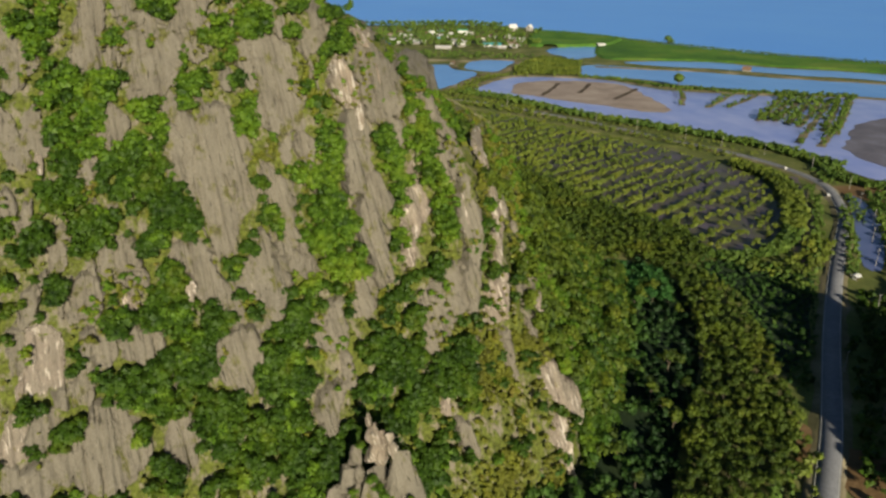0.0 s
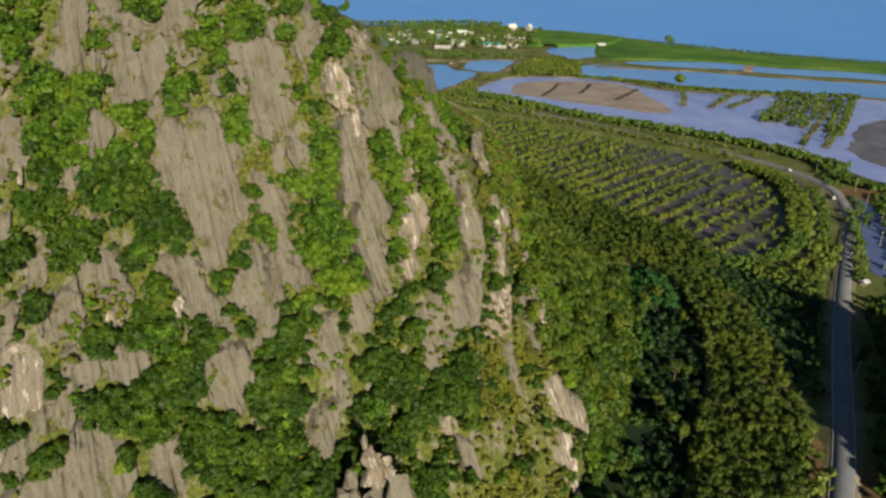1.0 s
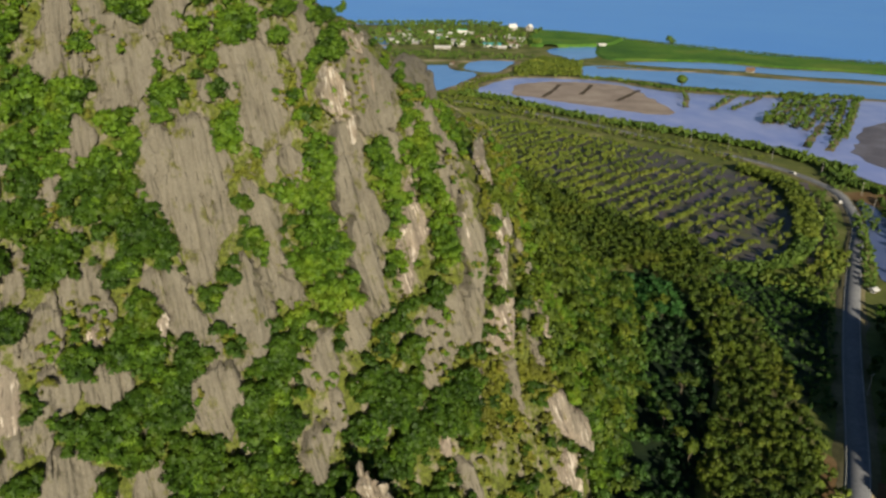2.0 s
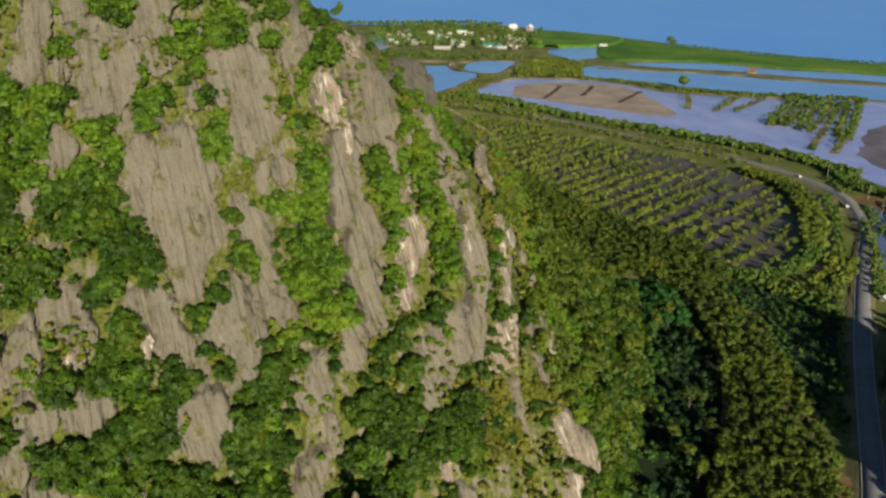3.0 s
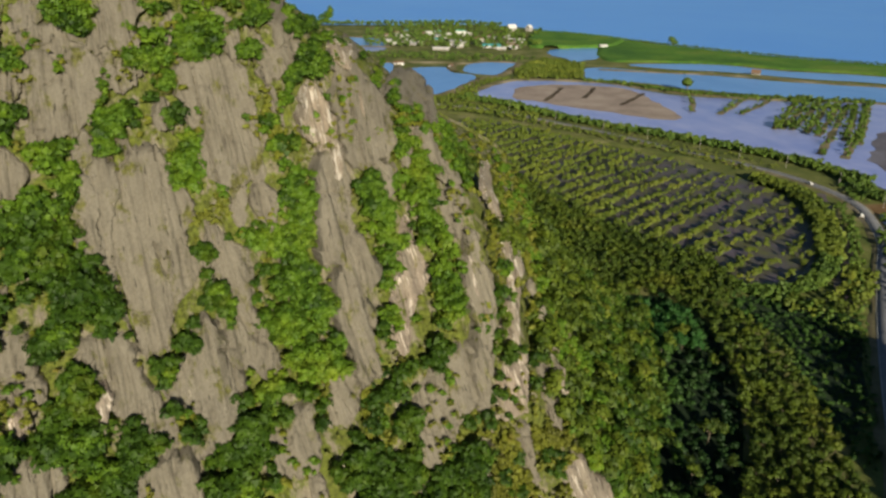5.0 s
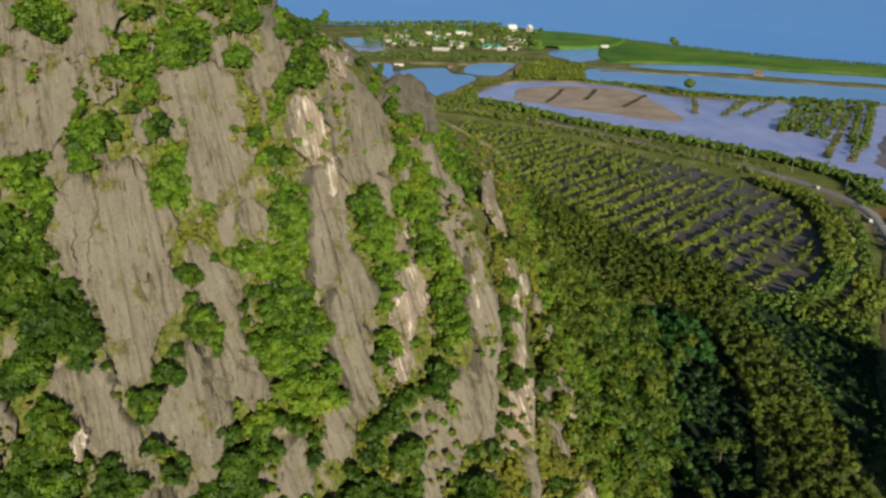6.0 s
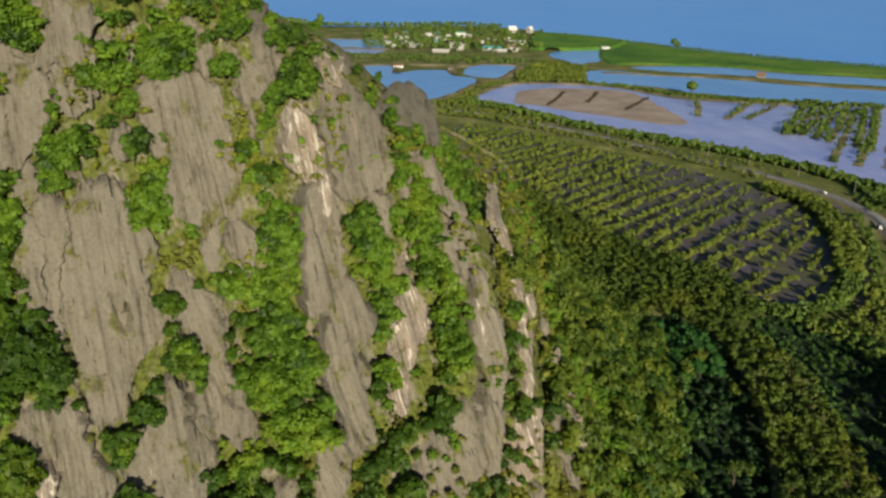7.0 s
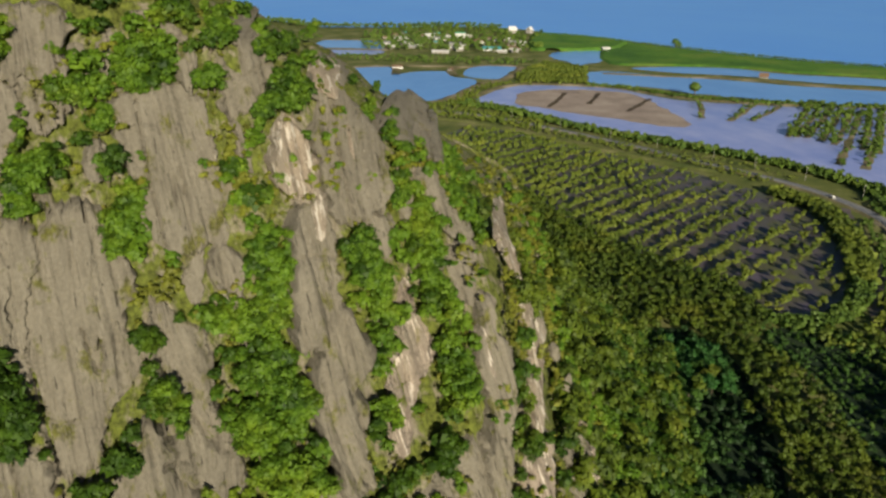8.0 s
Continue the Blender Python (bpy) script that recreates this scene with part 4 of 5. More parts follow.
            if pick_one < 0.26:
                DRY.append((*row, rng.uniform(0.4, 1.0)))
            elif pick_one < (0.34 if z < 80 else 0.5):
                rest.append((*row, rng.uniform(0.5, 1.1)))
            continue
        if q > 48 or z < 24:
            (SHADED if z < 24 and rng.uniform() < 0.45 else flank).append((*row, rng.uniform(1.0, 2.1)))
        elif rng.uniform() < 0.35:
            DRY.append((*row, rng.uniform(0.35, 0.9)))
        else:
            rest.append((*row, rng.uniform(0.5, 1.1)))
    for k in range(7):
        z = rng.uniform(20, 60)
        q = rng.uniform(2, 22)
        a, b = 1.1 + 0.095 * z, max(0.05, 0.017 * z - 0.1)
        d = (-a + math.sqrt(a * a + 4 * b * q)) / (2 * b)
        w = rng.uniform(1.8, 4.0)
        boulder(float(corner_x(z)) + d, float(face_y(corner_x(z), z)) + q + 1.0, z, w, w, w * rng.uniform(1.0, 1.9), 500 + k, PALE_ROCK if k % 3 == 0 else ROCK, MOUNTAIN)
    flank.sort(key=lambda g: -g[3])
    apart = []
    for g in flank:
        if all((g[0] - h[0]) ** 2 + (g[1] - h[1]) ** 2 + (g[2] - h[2]) ** 2 > (1.75 * (g[3] + h[3])) ** 2 for h in apart):
            apart.append(g)
    FLANK.mass("flank_scrub", apart, "dark green trees and shrubs on the mountain's flank", FLANK_LEAF)
    for k in range(300):
        rest.append((rng.uniform(-165, -60), rng.uniform(185, 280), 141 + rng.uniform(-1, 2), rng.uniform(0.8, 1.8)))
    for x, y, z, s in ((-10.6, 108.6, 29, 0.8), (-9.6, 108.4, 26.4, 1.0), (-11.4, 107.9, 24, 1.1), (-14.9, 111.6, 38.0, 0.55), (-12.6, 109.8, 31.5, 0.8), (-11.6, 109.8, 29.5, 0.7), (-16.4, 108.9, 29, 0.7), (-5.0, 108.8, 27.5, 0.6), (-13.2, 108.4, 21, 1.2)):
        SHRUBS.thing(x, y, z, s)
    SHRUBS.mass("cliff_scrub", rest, "green shrubs clinging to the limestone face")
    SHRUBS.mass("shaded_scrub", SHADED, "cliff shrubs with shade put into their leaf colour", SHADED_LEAF)
    TUFTS.mass("dry_scrub", DRY, "low olive and brown scrub in the cracks of the cliff")


def wood_plants():
    rng = np.random.default_rng(17)
    belt = [(36, 138), (64, 132), (82, 140), (98, 161), (107, 183), (112, 203), (116, 235), (119, 262), (112, 292), (124, 310), (119, 341), (106, 360),
            (84, 384), (59, 441), (37, 499), (15, 545), (-30, 560), (-30, 420), (22, 310), (52, 255), (46, 190)]
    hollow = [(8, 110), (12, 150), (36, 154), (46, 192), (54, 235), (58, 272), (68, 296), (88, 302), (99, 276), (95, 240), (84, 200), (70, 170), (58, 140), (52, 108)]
    patch("wood_floor", hollow, 0.11, SHADED_GRASS, "floor of the open wood, shade put into its colour", "ground", ragged=1)
    trees = Plants("wood_tree", WOOD_LEAF, 2.2, 6.0, 6, 210, 0.46, 6, "leafy green tree in the dense wood below the cliff", "tree", "trees of the wood", 1700, 0.45, 0.16, light=(4, 84, 0.7))
    x, y = scatter(belt, 2.9, 3, 0.34)
    hol = inside(hollow, x, y)
    keep = ~hol | (rng.uniform(size=x.size) < 0.03)
    x, y, hol = x[keep], y[keep], hol[keep]
    size = np.where(hol, rng.uniform(1.1, 1.6, x.size), rng.uniform(0.78, 1.12, x.size))
    rest, count = [], 0
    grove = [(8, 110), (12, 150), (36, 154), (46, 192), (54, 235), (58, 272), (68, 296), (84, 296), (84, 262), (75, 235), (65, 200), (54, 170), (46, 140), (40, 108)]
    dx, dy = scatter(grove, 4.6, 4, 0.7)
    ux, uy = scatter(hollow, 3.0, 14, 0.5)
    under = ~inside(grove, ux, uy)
    trees.mass("undergrowth", [(a, b, -1.8, rng.uniform(0.5, 0.95)) for a, b in zip(ux[under], uy[under])], "low growth in the hollow of the wood, deep shade in its leaf colour", DEEP_SHADE_LEAF)
    # Shade among these trees comes from their darkened leaf colour.
    trees.mass("shaded_trees", [(a, b, -0.6, rng.uniform(0.7, 1.35)) for a, b in zip(dx, dy)], "trees in the hollow of the wood, shade put into their leaf colour", HALF_SHADE_LEAF)
    for px, py, s in zip(x, y, size):
        if count < 300 and py < 300:
            trees.thing(px, py, 0, s)
            count += 1
        else:
            rest.append((px, py, 0, s))
    trees.mass("wood_canopy", rest, "closed canopy of small green trees beside the plantation")
    gx, gy = scatter([(71, 256), (74, 288), (93, 284), (90, 254)], 2.8, 5)
    ex, ey = scatter([(46, 288), (50, 318), (61, 316), (58, 288)], 2.8, 6)
    gx, gy = np.append(gx, ex), np.append(gy, ey)
    blue = Plants("blue_green_tree", GREY_LEAF, 2.4, 6.0, 8, 220, 0.6, 3, "darker blue-green tree in the wood", "tree", "blue-green trees of the wood", 1900, 0.4, 0.15)
    for px, py in zip(gx, gy):
        blue.thing(px, py, 0, rng.uniform(0.9, 1.2))


def plantation():
    rng = np.random.default_rng(27)
    area = [(20, 655), (57, 640), (98, 592), (136, 550), (170, 516), (194, 474), (203, 446), (196, 402), (178, 355), (156, 322), (136, 312), (126, 320),
            (119, 346), (108, 362), (86, 386), (61, 442), (39, 500), (18, 545), (-10, 600)]
    patch("plantation_floor", area, 0.10, PLANT_FLOOR, "dark wet mud and weeds between the mangrove rows", "mud")
    bush = Plants("mangrove_bush", MANGROVE_LEAF, 1.9, 3.6, 5, 80, 0.85, 6, "young olive-green mangrove bush growing in a row", "bush", "mangrove bushes of the plantation", 2700, 0.2, 0.08, light=(3, 40, 1.0))
    a = np.array([0.68, 0.733])
    b = np.array([-0.733, 0.68])
    places = []
    for r in np.arange(-430, 640, 11.0):
        for line in (-0.9, 0.9):
            for s in np.arange(-200, 760, 2.9):
                p = a * s + b * (r + line + 1.4 * float(vnoise(s * 0.03, r * 0.4, 0, 5))) + rng.normal(size=2) * (0.6 + 0.8 * float(smooth01((s - 300) / 200)))
                places.append(p)
    places = np.array(places)
    keep = inside(area, places[:, 0], places[:, 1])
    places = places[keep]
    gap = fbm(places[:, 0] * 0.045, places[:, 1] * 0.045, seed=88)
    east = smooth01((places[:, 0] - 95) / 90)
    bare = np.exp(-((places[:, 0] - 158) ** 2 + (places[:, 1] - 340) ** 2) / 450)
    keep = rng.uniform(size=len(places)) < 0.98 - 0.45 * east - 0.2 * bare - 0.9 * np.maximum(0, gap - 0.12)
    rest, count = [], 0
    for x, y in places[keep]:
        s = rng.uniform(0.6, 1.05) * (1.2 - 0.2 * float(smooth01((x - 60) / 100)))
        if count < 300 and y < 430:
            bush.thing(x, y, 0.05, s)
            count += 1
        else:
            rest.append((x, y, 0.05, s))
    bush.mass("mangrove_rows", rest, "rows of young mangrove bushes on dark mud")


def belt_plants(name, line, width, spacing, plants, lo, hi, label, seed, mat=None):
    rng = np.random.default_rng(seed)
    pts = curve_points(line, spacing)
    d = np.gradient(pts, axis=0)
    d /= np.linalg.norm(d, axis=1)[:, None]
    rows = []
    for off in np.arange(-width / 2, width / 2 + 0.1, spacing * 0.9):
        for p, t in zip(pts, d):
            q = p + np.array([t[1], -t[0]]) * (off + rng.normal() * spacing * 0.35) + t * rng.normal() * spacing * 0.4
            rows.append((q[0], q[1], 0.0, rng.uniform(lo, hi)))
    plants.mass(name, rows, label, mat)


growth(-60.3, 114.2, 2.9, 4.2)
growth(-52.5, 114.2, 1.4, 1.9)
growth(-41.6, 112.4, 4.2, 4.8)
growth(-33.6, 115.5, 2.6, 2.0)
growth(-33.8, 110.1, 2.0, 2.4)
growth(-69.2, 109.0, 2.7, 2.5)
growth(-48.6, 109.1, 5.4, 2.3)
growth(-45.8, 105.3, 1.6, 2.2, 2)
growth(-56.7, 105.1, 1.0, 3.8)
growth(-60.6, 102.7, 1.3, 2.0)
growth(-23.7, 108.0, 4.2, 4.4)
growth(-31.0, 115.4, 2.5, 2.4)
growth(-27.1, 113.1, 2.3, 1.6)
growth(-18.0, 100.4, 1.5, 2.4)
growth(-30.2, 102.3, 2.2, 3.8, 1)
growth(-27.3, 105.4, 1.5, 2.4)
growth(-28.1, 96.2, 2.4, 2.9, 1)
growth(-24.9, 96.6, 1.6, 2.5, 1)
growth(-68.6, 101.2, 4.6, 2.6)
growth(-69.8, 97.7, 2.7, 5.2)
growth(-61.6, 97.0, 3.1, 3.0)
growth(-52.9, 98.3, 3.0, 3.6)
growth(-44.7, 100.2, 2.5, 2.6)
growth(-41.4, 96.2, 2.1, 3.7)
growth(-42.1, 92.7, 2.7, 3.3)
growth(-34.9, 87.8, 2.7, 2.2, 1)
growth(-37.9, 85.9, 2.5, 1.6, 2)
growth(-57.0, 92.2, 2.8, 2.3)
growth(-62.8, 89.8, 3.6, 3.4)
growth(-64.4, 87.0, 4.4, 3.2)
growth(-58.4, 83.7, 4.9, 4.2)
growth(-63.4, 82.3, 3.5, 2.5)
growth(-52.9, 78.4, 3.5, 3.4)
growth(-49.6, 75.9, 2.8, 2.9)
growth(-55.4, 75.5, 3.9, 3.1)
growth(-63.9, 76.9, 3.1, 2.6)
growth(-56.2, 72.5, 2.7, 2.3)
growth(-44.4, 87.4, 2.4, 1.4, 2)
growth(-38.2, 81.9, 1.5, 1.8)
growth(-36.1, 76.4, 2.2, 2.7)
growth(-37.5, 69.9, 1.8, 1.3)
growth(-33.8, 72.9, 1.1, 2.5)
growth(-24.4, 88.7, 3.8, 4.3)
growth(-24.1, 83.0, 3.4, 3.8)
growth(-29.0, 80.2, 2.7, 3.9)
growth(-25.2, 75.5, 5.3, 4.4)
growth(-25.4, 69.2, 5.7, 3.3)
growth(-20.8, 65.0, 5.3, 3.3)
growth(-26.2, 81.5, 2.9, 2.8)
growth(-20.3, 72.2, 2.8, 3.7)
growth(-14.2, 90.4, 2.1, 2.8, 1)
growth(-11.2, 84.2, 2.9, 3.9)
growth(-10.1, 78.5, 2.3, 3.9)
growth(-4.7, 88.1, 3.0, 4.0)
growth(-3.6, 83.2, 2.8, 4.7)
growth(-1.9, 77.8, 1.9, 3.6)
growth(-7.8, 98.9, 2.9, 4.5, 1)
growth(-8.3, 93.7, 1.7, 3.2)
growth(-5.1, 91.2, 2.1, 2.0)
growth(-9.8, 68.4, 2.0, 2.1)
growth(-7.1, 61.0, 1.6, 3.5, 1)
growth(0.5, 66.5, 3.2, 4.4)
growth(-1.0, 60.3, 2.9, 3.8)
growth(-0.5, 73.5, 1.5, 2.6)
growth(8.8, 77.4, 1.8, 4.2, 1)
growth(9.8, 73.6, 1.8, 4.0, 1)
growth(11.0, 69.2, 1.3, 2.9, 1)
growth(11.8, 56.7, 1.8, 2.5)
growth(10.9, 52.0, 1.3, 1.9, 1)
growth(26.1, 51.8, 2.5, 5.7, 1)
growth(24.8, 50.0, 2.7, 6.4, 1)
growth(25.1, 46.0, 3.1, 6.2, 1)
growth(34.3, 30.4, 3.9, 7.7)
growth(42.4, 16.2, 7.2, 8.6)
growth(46.8, 9.4, 6.4, 8.3)
growth(46.4, 18.8, 4.1, 7.0)
growth(-28.0, 58.9, 4.6, 3.2)
growth(-29.3, 54.0, 5.0, 4.8)
growth(-31.2, 48.8, 4.5, 4.2)
growth(-26.7, 62.2, 3.4, 2.3)
growth(-18.8, 60.4, 1.7, 1.8, 1)
growth(-13.8, 49.0, 4.4, 3.3)
growth(-10.2, 51.4, 3.6, 3.4, 1)
growth(-6.4, 52.8, 2.6, 2.5)
growth(-8.1, 44.2, 5.5, 4.3)
growth(-13.5, 42.1, 3.5, 3.7)
growth(4.1, 41.2, 4.9, 5.5)
growth(5.3, 34.4, 4.0, 4.6)
growth(-3.0, 36.1, 3.6, 2.9)
growth(8.5, 43.2, 1.7, 3.7, 1)
growth(13.2, 40.3, 2.7, 4.6, 1)
growth(10.9, 33.6, 3.7, 3.7, 1)
growth(19.4, 38.1, 3.5, 3.7, 2)
growth(16.9, 28.7, 3.8, 3.9, 1)
growth(27.3, 31.9, 2.8, 3.8, 2)
growth(35.2, 18.0, 3.5, 4.4, 1)
growth(-51.7, 67.3, 3.4, 4.5)
growth(-51.6, 61.9, 4.6, 3.2)
growth(-47.3, 56.5, 4.6, 3.8)
growth(-46.0, 52.5, 4.6, 3.2)
growth(-43.3, 59.0, 3.4, 3.1)
growth(-36.7, 61.5, 2.0, 3.2, 2)
growth(-41.5, 67.4, 2.3, 2.7)
growth(-59.7, 65.3, 3.7, 2.3, 2)
growth(-60.0, 61.2, 3.7, 2.8)
growth(-51.5, 53.8, 4.5, 2.8)
growth(-44.2, 62.5, 1.7, 3.3)
growth(-30.7, 66.2, 1.3, 2.7)
growth(-17.1, 42.6, 1.9, 2.7)
growth(-14.1, 57.6, 2.6, 1.9, 1)
growth(-12.6, 54.7, 3.0, 1.7, 1)
growth(5.1, 49.2, 1.5, 2.6, 1)
growth(26.5, 27.9, 2.9, 4.6, 1)
growth(-50.1, 48.5, 4.9, 3.9)
growth(-54.3, 51.1, 4.9, 3.5)
growth(-39.8, 42.8, 5.8, 5.5)
growth(-29.7, 45.1, 5.3, 5.8)
growth(-30.1, 36.4, 7.2, 5.7)
growth(-48.6, 37.9, 5.0, 3.8)
growth(-37.1, 33.9, 6.3, 4.0)
growth(-23.9, 29.9, 4.0, 5.8)
growth(-64.4, 47.1, 3.5, 2.6)
growth(-65.7, 57.0, 1.8, 2.5)
growth(-84.5, 109.7, 5.3, 5.5)
growth(-75.5, 99.6, 5.7, 4.9)
growth(-69.5, 100.5, 3.0, 3.9)
growth(-72.8, 92.9, 6.1, 4.0)
growth(-73.5, 87.3, 3.3, 2.7)
growth(-59.9, 87.6, 6.2, 4.9)
growth(-54.7, 79.8, 6.1, 4.8)
growth(-73.9, 81.7, 4.5, 3.6)
growth(-67.4, 77.3, 4.5, 3.6)
growth(-76.6, 74.7, 4.1, 3.3)
growth(-64.5, 73.6, 2.8, 2.6)
growth(-70.3, 66.9, 2.6, 2.7)
growth(-50.7, 65.1, 2.6, 5.6)
growth(-53.8, 61.3, 4.2, 3.0)
growth(-15.7, 29.5, 2.8, 2.2)
growth(-21.1, 33.2, 2.3, 3.2)
growth(-7.1, 35.9, 5.5, 5.2)
growth(-9.6, 44.9, 4.8, 4.1)
growth(-0.8, 22.2, 6.8, 5.3)
growth(10.7, 31.4, 5.2, 5.0, 1)
growth(16.5, 12.3, 6.7, 5.1, 1)
growth(29.0, 5.0, 4.3, 4.9, 2)
growth(24.0, 34.9, 3.7, 4.6, 2)
growth(17.7, 33.4, 3.8, 4.6, 1)
growth(37.3, 16.0, 4.2, 5.5)
growth(46.1, 4.3, 4.4, 5.8)
growth(2.6, 39.0, 5.6, 6.0)
growth(-9.0, 24.8, 4.7, 4.5)
growth(-47.4, 54.4, 5.3, 4.0)
growth(-42.0, 46.6, 2.7, 2.6)
growth(-34.1, 51.5, 4.4, 3.8)
growth(-69.3, 52.7, 2.3, 1.7, 2)
growth(-72.1, 51.8, 1.9, 2.7)
growth(-52.9, 44.6, 2.6, 2.5)
growth(-74.9, 65.2, 1.6, 1.9)
growth(-42.0, 112.2, 4.1, 3.7)
growth(-37.8, 118.1, 5.3, 2.0)
growth(-33.5, 115.3, 2.4, 1.5)
growth(-33.3, 117.1, 2.1, 2.4)
growth(-27.6, 113.5, 3.2, 1.9)
growth(-23.8, 111.2, 2.1, 1.7)
growth(-52.2, 117.0, 1.8, 1.4)
growth(-51.5, 109.1, 3.6, 2.5)
growth(-46.0, 105.2, 1.9, 2.1, 2)
growth(-55.1, 105.5, 1.1, 3.3)
growth(-52.3, 100.6, 3.2, 2.6)
growth(-51.0, 92.5, 1.6, 1.7, 2)
growth(-49.8, 75.8, 2.3, 3.6)
growth(-51.0, 81.9, 0.9, 1.6)
growth(-17.2, 100.4, 1.7, 1.8)
growth(-20.8, 109.0, 1.2, 1.6)

growth(-13.9, 104.1, 1.2, 2.0)
growth(-10.7, 101.4, 1.8, 2.0)
growth(-8.5, 99.0, 1.9, 2.8)
growth(-7.4, 94.7, 1.4, 2.6)
growth(-9.5, 93.8, 0.9, 2.3, 1)
growth(-18.1, 99.4, 1.7, 2.2)
growth(-11.3, 96.4, 0.8, 2.4, 1)
growth(-45.8, 105.6, 1.9, 2.0)
growth(-13.6, 88.7, 2.8, 2.8)
growth(-12.1, 85.5, 3.2, 2.5)


finish_growth()
LOW = Plants("hedge_bush", HEDGE_LEAF, 2.0, 3.4, 5, 80, 0.85, 5, "small green bush at the edge of a pond", "bush", "bushes", 3700, 0.2, 0.08, light=(4, 30, 1.1))
FAR = Plants("far_tree", HEDGE_LEAF, 3.6, 8.0, 6, 60, 1.8, 5, "broad green tree among the village houses", "tree", "trees of the village", 4700, 0.4, 0.25, light=(4, 26, 2.2))


def lowland():
    # lagoon, sand flat and ponds
    patch("lagoon", [(28, 792), (62, 763), (106, 694), (145, 648), (183, 618), (215, 588), (243, 556), (260, 518), (270, 482), (276, 452), (294, 432), (330, 412), (420, 395),
                     (560, 560), (520, 720), (436, 772), (346, 780), (294, 792), (242, 812), (198, 872), (163, 889), (113, 897), (80, 890), (50, 846)],
          0.16, SHALLOW, "shallow lavender-grey lagoon water over mud", "water")
    patch("sand_flat", [(70, 776), (84, 842), (115, 864), (156, 868), (194, 852), (211, 818), (214, 761), (216, 682), (192, 672), (160, 696), (120, 728), (89, 754)],
          0.24, SAND, "bare pinkish sand flat beside the lagoon", "sand", ragged=3, step=6)
    patch("mud_flat", [(318, 560), (360, 620), (410, 660), (470, 640), (430, 560), (360, 480), (312, 478), (300, 510)], 0.23, GREY_MUD, "grey-purple mud flat in the lagoon", "mud", ragged=5)
    patch("fish_pond", [(-137, 1008), (-109, 1028), (-75, 1040), (-60, 975), (-34, 998), (3, 1000), (12, 952), (33, 940), (36, 902), (8, 812), (-20, 766), (-50, 772), (-90, 850), (-118, 925)],
          0.18, POND, "still blue fish pond", "pond", ragged=1)
    patch("fish_pond", [(33, 1036), (57, 1062), (98, 1055), (84, 1005), (68, 944), (40, 945), (24, 973)], 0.18, POND, "still blue fish pond", "pond", ragged=1)
    patch("fish_pond", [(-214, 1262), (-220, 1310), (-214, 1392), (-170, 1396), (-122, 1390), (-112, 1340), (-98, 1260), (-150, 1255)], 0.18, POND, "still blue fish pond", "pond", ragged=1)
    patch("fish_pond", [(-206, 1180), (-212, 1236), (-160, 1238), (-98, 1236), (-104, 1186), (-150, 1176)], 0.18, SHALLOW, "still lavender-grey fish pond", "pond", ragged=1)
    patch("tidal_channel", [(192, 1018), (174, 913), (205, 899), (237, 894), (270, 857), (321, 829), (373, 806), (446, 786), (510, 770), (581, 874), (506, 891), (425, 916), (380, 943), (330, 971), (251, 1013)],
          0.18, POND, "pale blue tidal channel", "water", ragged=4)
    patch("tidal_pool", [(167, 1224), (197, 1261), (258, 1278), (233, 1144), (205, 1108), (188, 1087), (177, 1137), (165, 1157)], 0.18, POND, "small pale tidal pool by the green field", "water", ragged=3)
    patch("salt_pond", [(257, 1062), (325, 1082), (400, 1073), (456, 1022), (560, 985), (680, 880), (640, 840), (524, 925), (457, 950), (374, 1003), (307, 1022)], 0.18, POND,
          "pale blue salt pond", "pond", ragged=1)
    patch("canal", [(246, 408), (239, 374), (224, 340), (204, 306), (196, 294), (191, 299), (206, 333), (221, 364), (233, 392), (241, 412)], 0.2, CANAL,
          "narrow blue canal beside the road", "water", ragged=0.6)
    patch("bare_ground", [(238, 428), (252, 432), (290, 424), (330, 400), (318, 372), (268, 388), (248, 404)], 0.14, DIRT, "bare orange earth beside the road bend", "dirt")
    patch("bare_ground", [(104, 152), (114, 166), (124, 160), (122, 144), (110, 138)], 0.14, DIRT, "bare orange earth beside the road", "dirt", ragged=1)
    patch("bare_ground", [(96, 158), (101, 170), (106, 178), (108, 172), (103, 160)], 0.14, DIRT, "bare orange earth beside the road", "dirt", ragged=1)
    patch("marsh", [(114, 205), (119, 240), (122, 268), (116, 294), (128, 304), (150, 296), (160, 284), (146, 256), (130, 224)], 0.12, SHADED_GRASS, "marsh grass between wood and road, shade put into its colour", "grass", ragged=1)
    # banks
    dikes = [[(28, 800), (50, 852), (82, 896), (115, 903), (165, 897), (200, 880), (250, 826), (296, 803), (348, 790), (440, 778), (540, 728)],
             [(205, 1005), (290, 985), (372, 968), (450, 920), (540, 878), (660, 800)],
             [(-150, 1012), (-110, 1036), (-60, 1050), (0, 1052), (30, 1048), (60, 1072), (104, 1064)],
             [(14, 960), (8, 1000), (18, 1050)], [(-60, 965), (-66, 1046)],
             [(40, 900), (66, 930), (92, 1000), (104, 1056)], [(-40, 760), (0, 790), (40, 895)],
             [(-224, 1170), (-222, 1248), (-90, 1246)], [(-226, 1404), (-110, 1402), (-92, 1250)]]
    for d in dikes:
        strip("dike", d, (-6, -2.5, 2.5, 6), (0.05, 1.3, 1.3, 0.05), DIKE, "low earth dike between ponds", "dike", wobble=0.3, step=6)
    # growth in belts
    belt_plants("lagoon_hedge", [(18, 762), (59, 730), (102, 672), (141, 630), (177, 600), (208, 569), (236, 540), (256, 506), (266, 476)], 13, 3.0, LOW, 1.0, 1.7, "dark green mangrove hedge along the lagoon", 61)
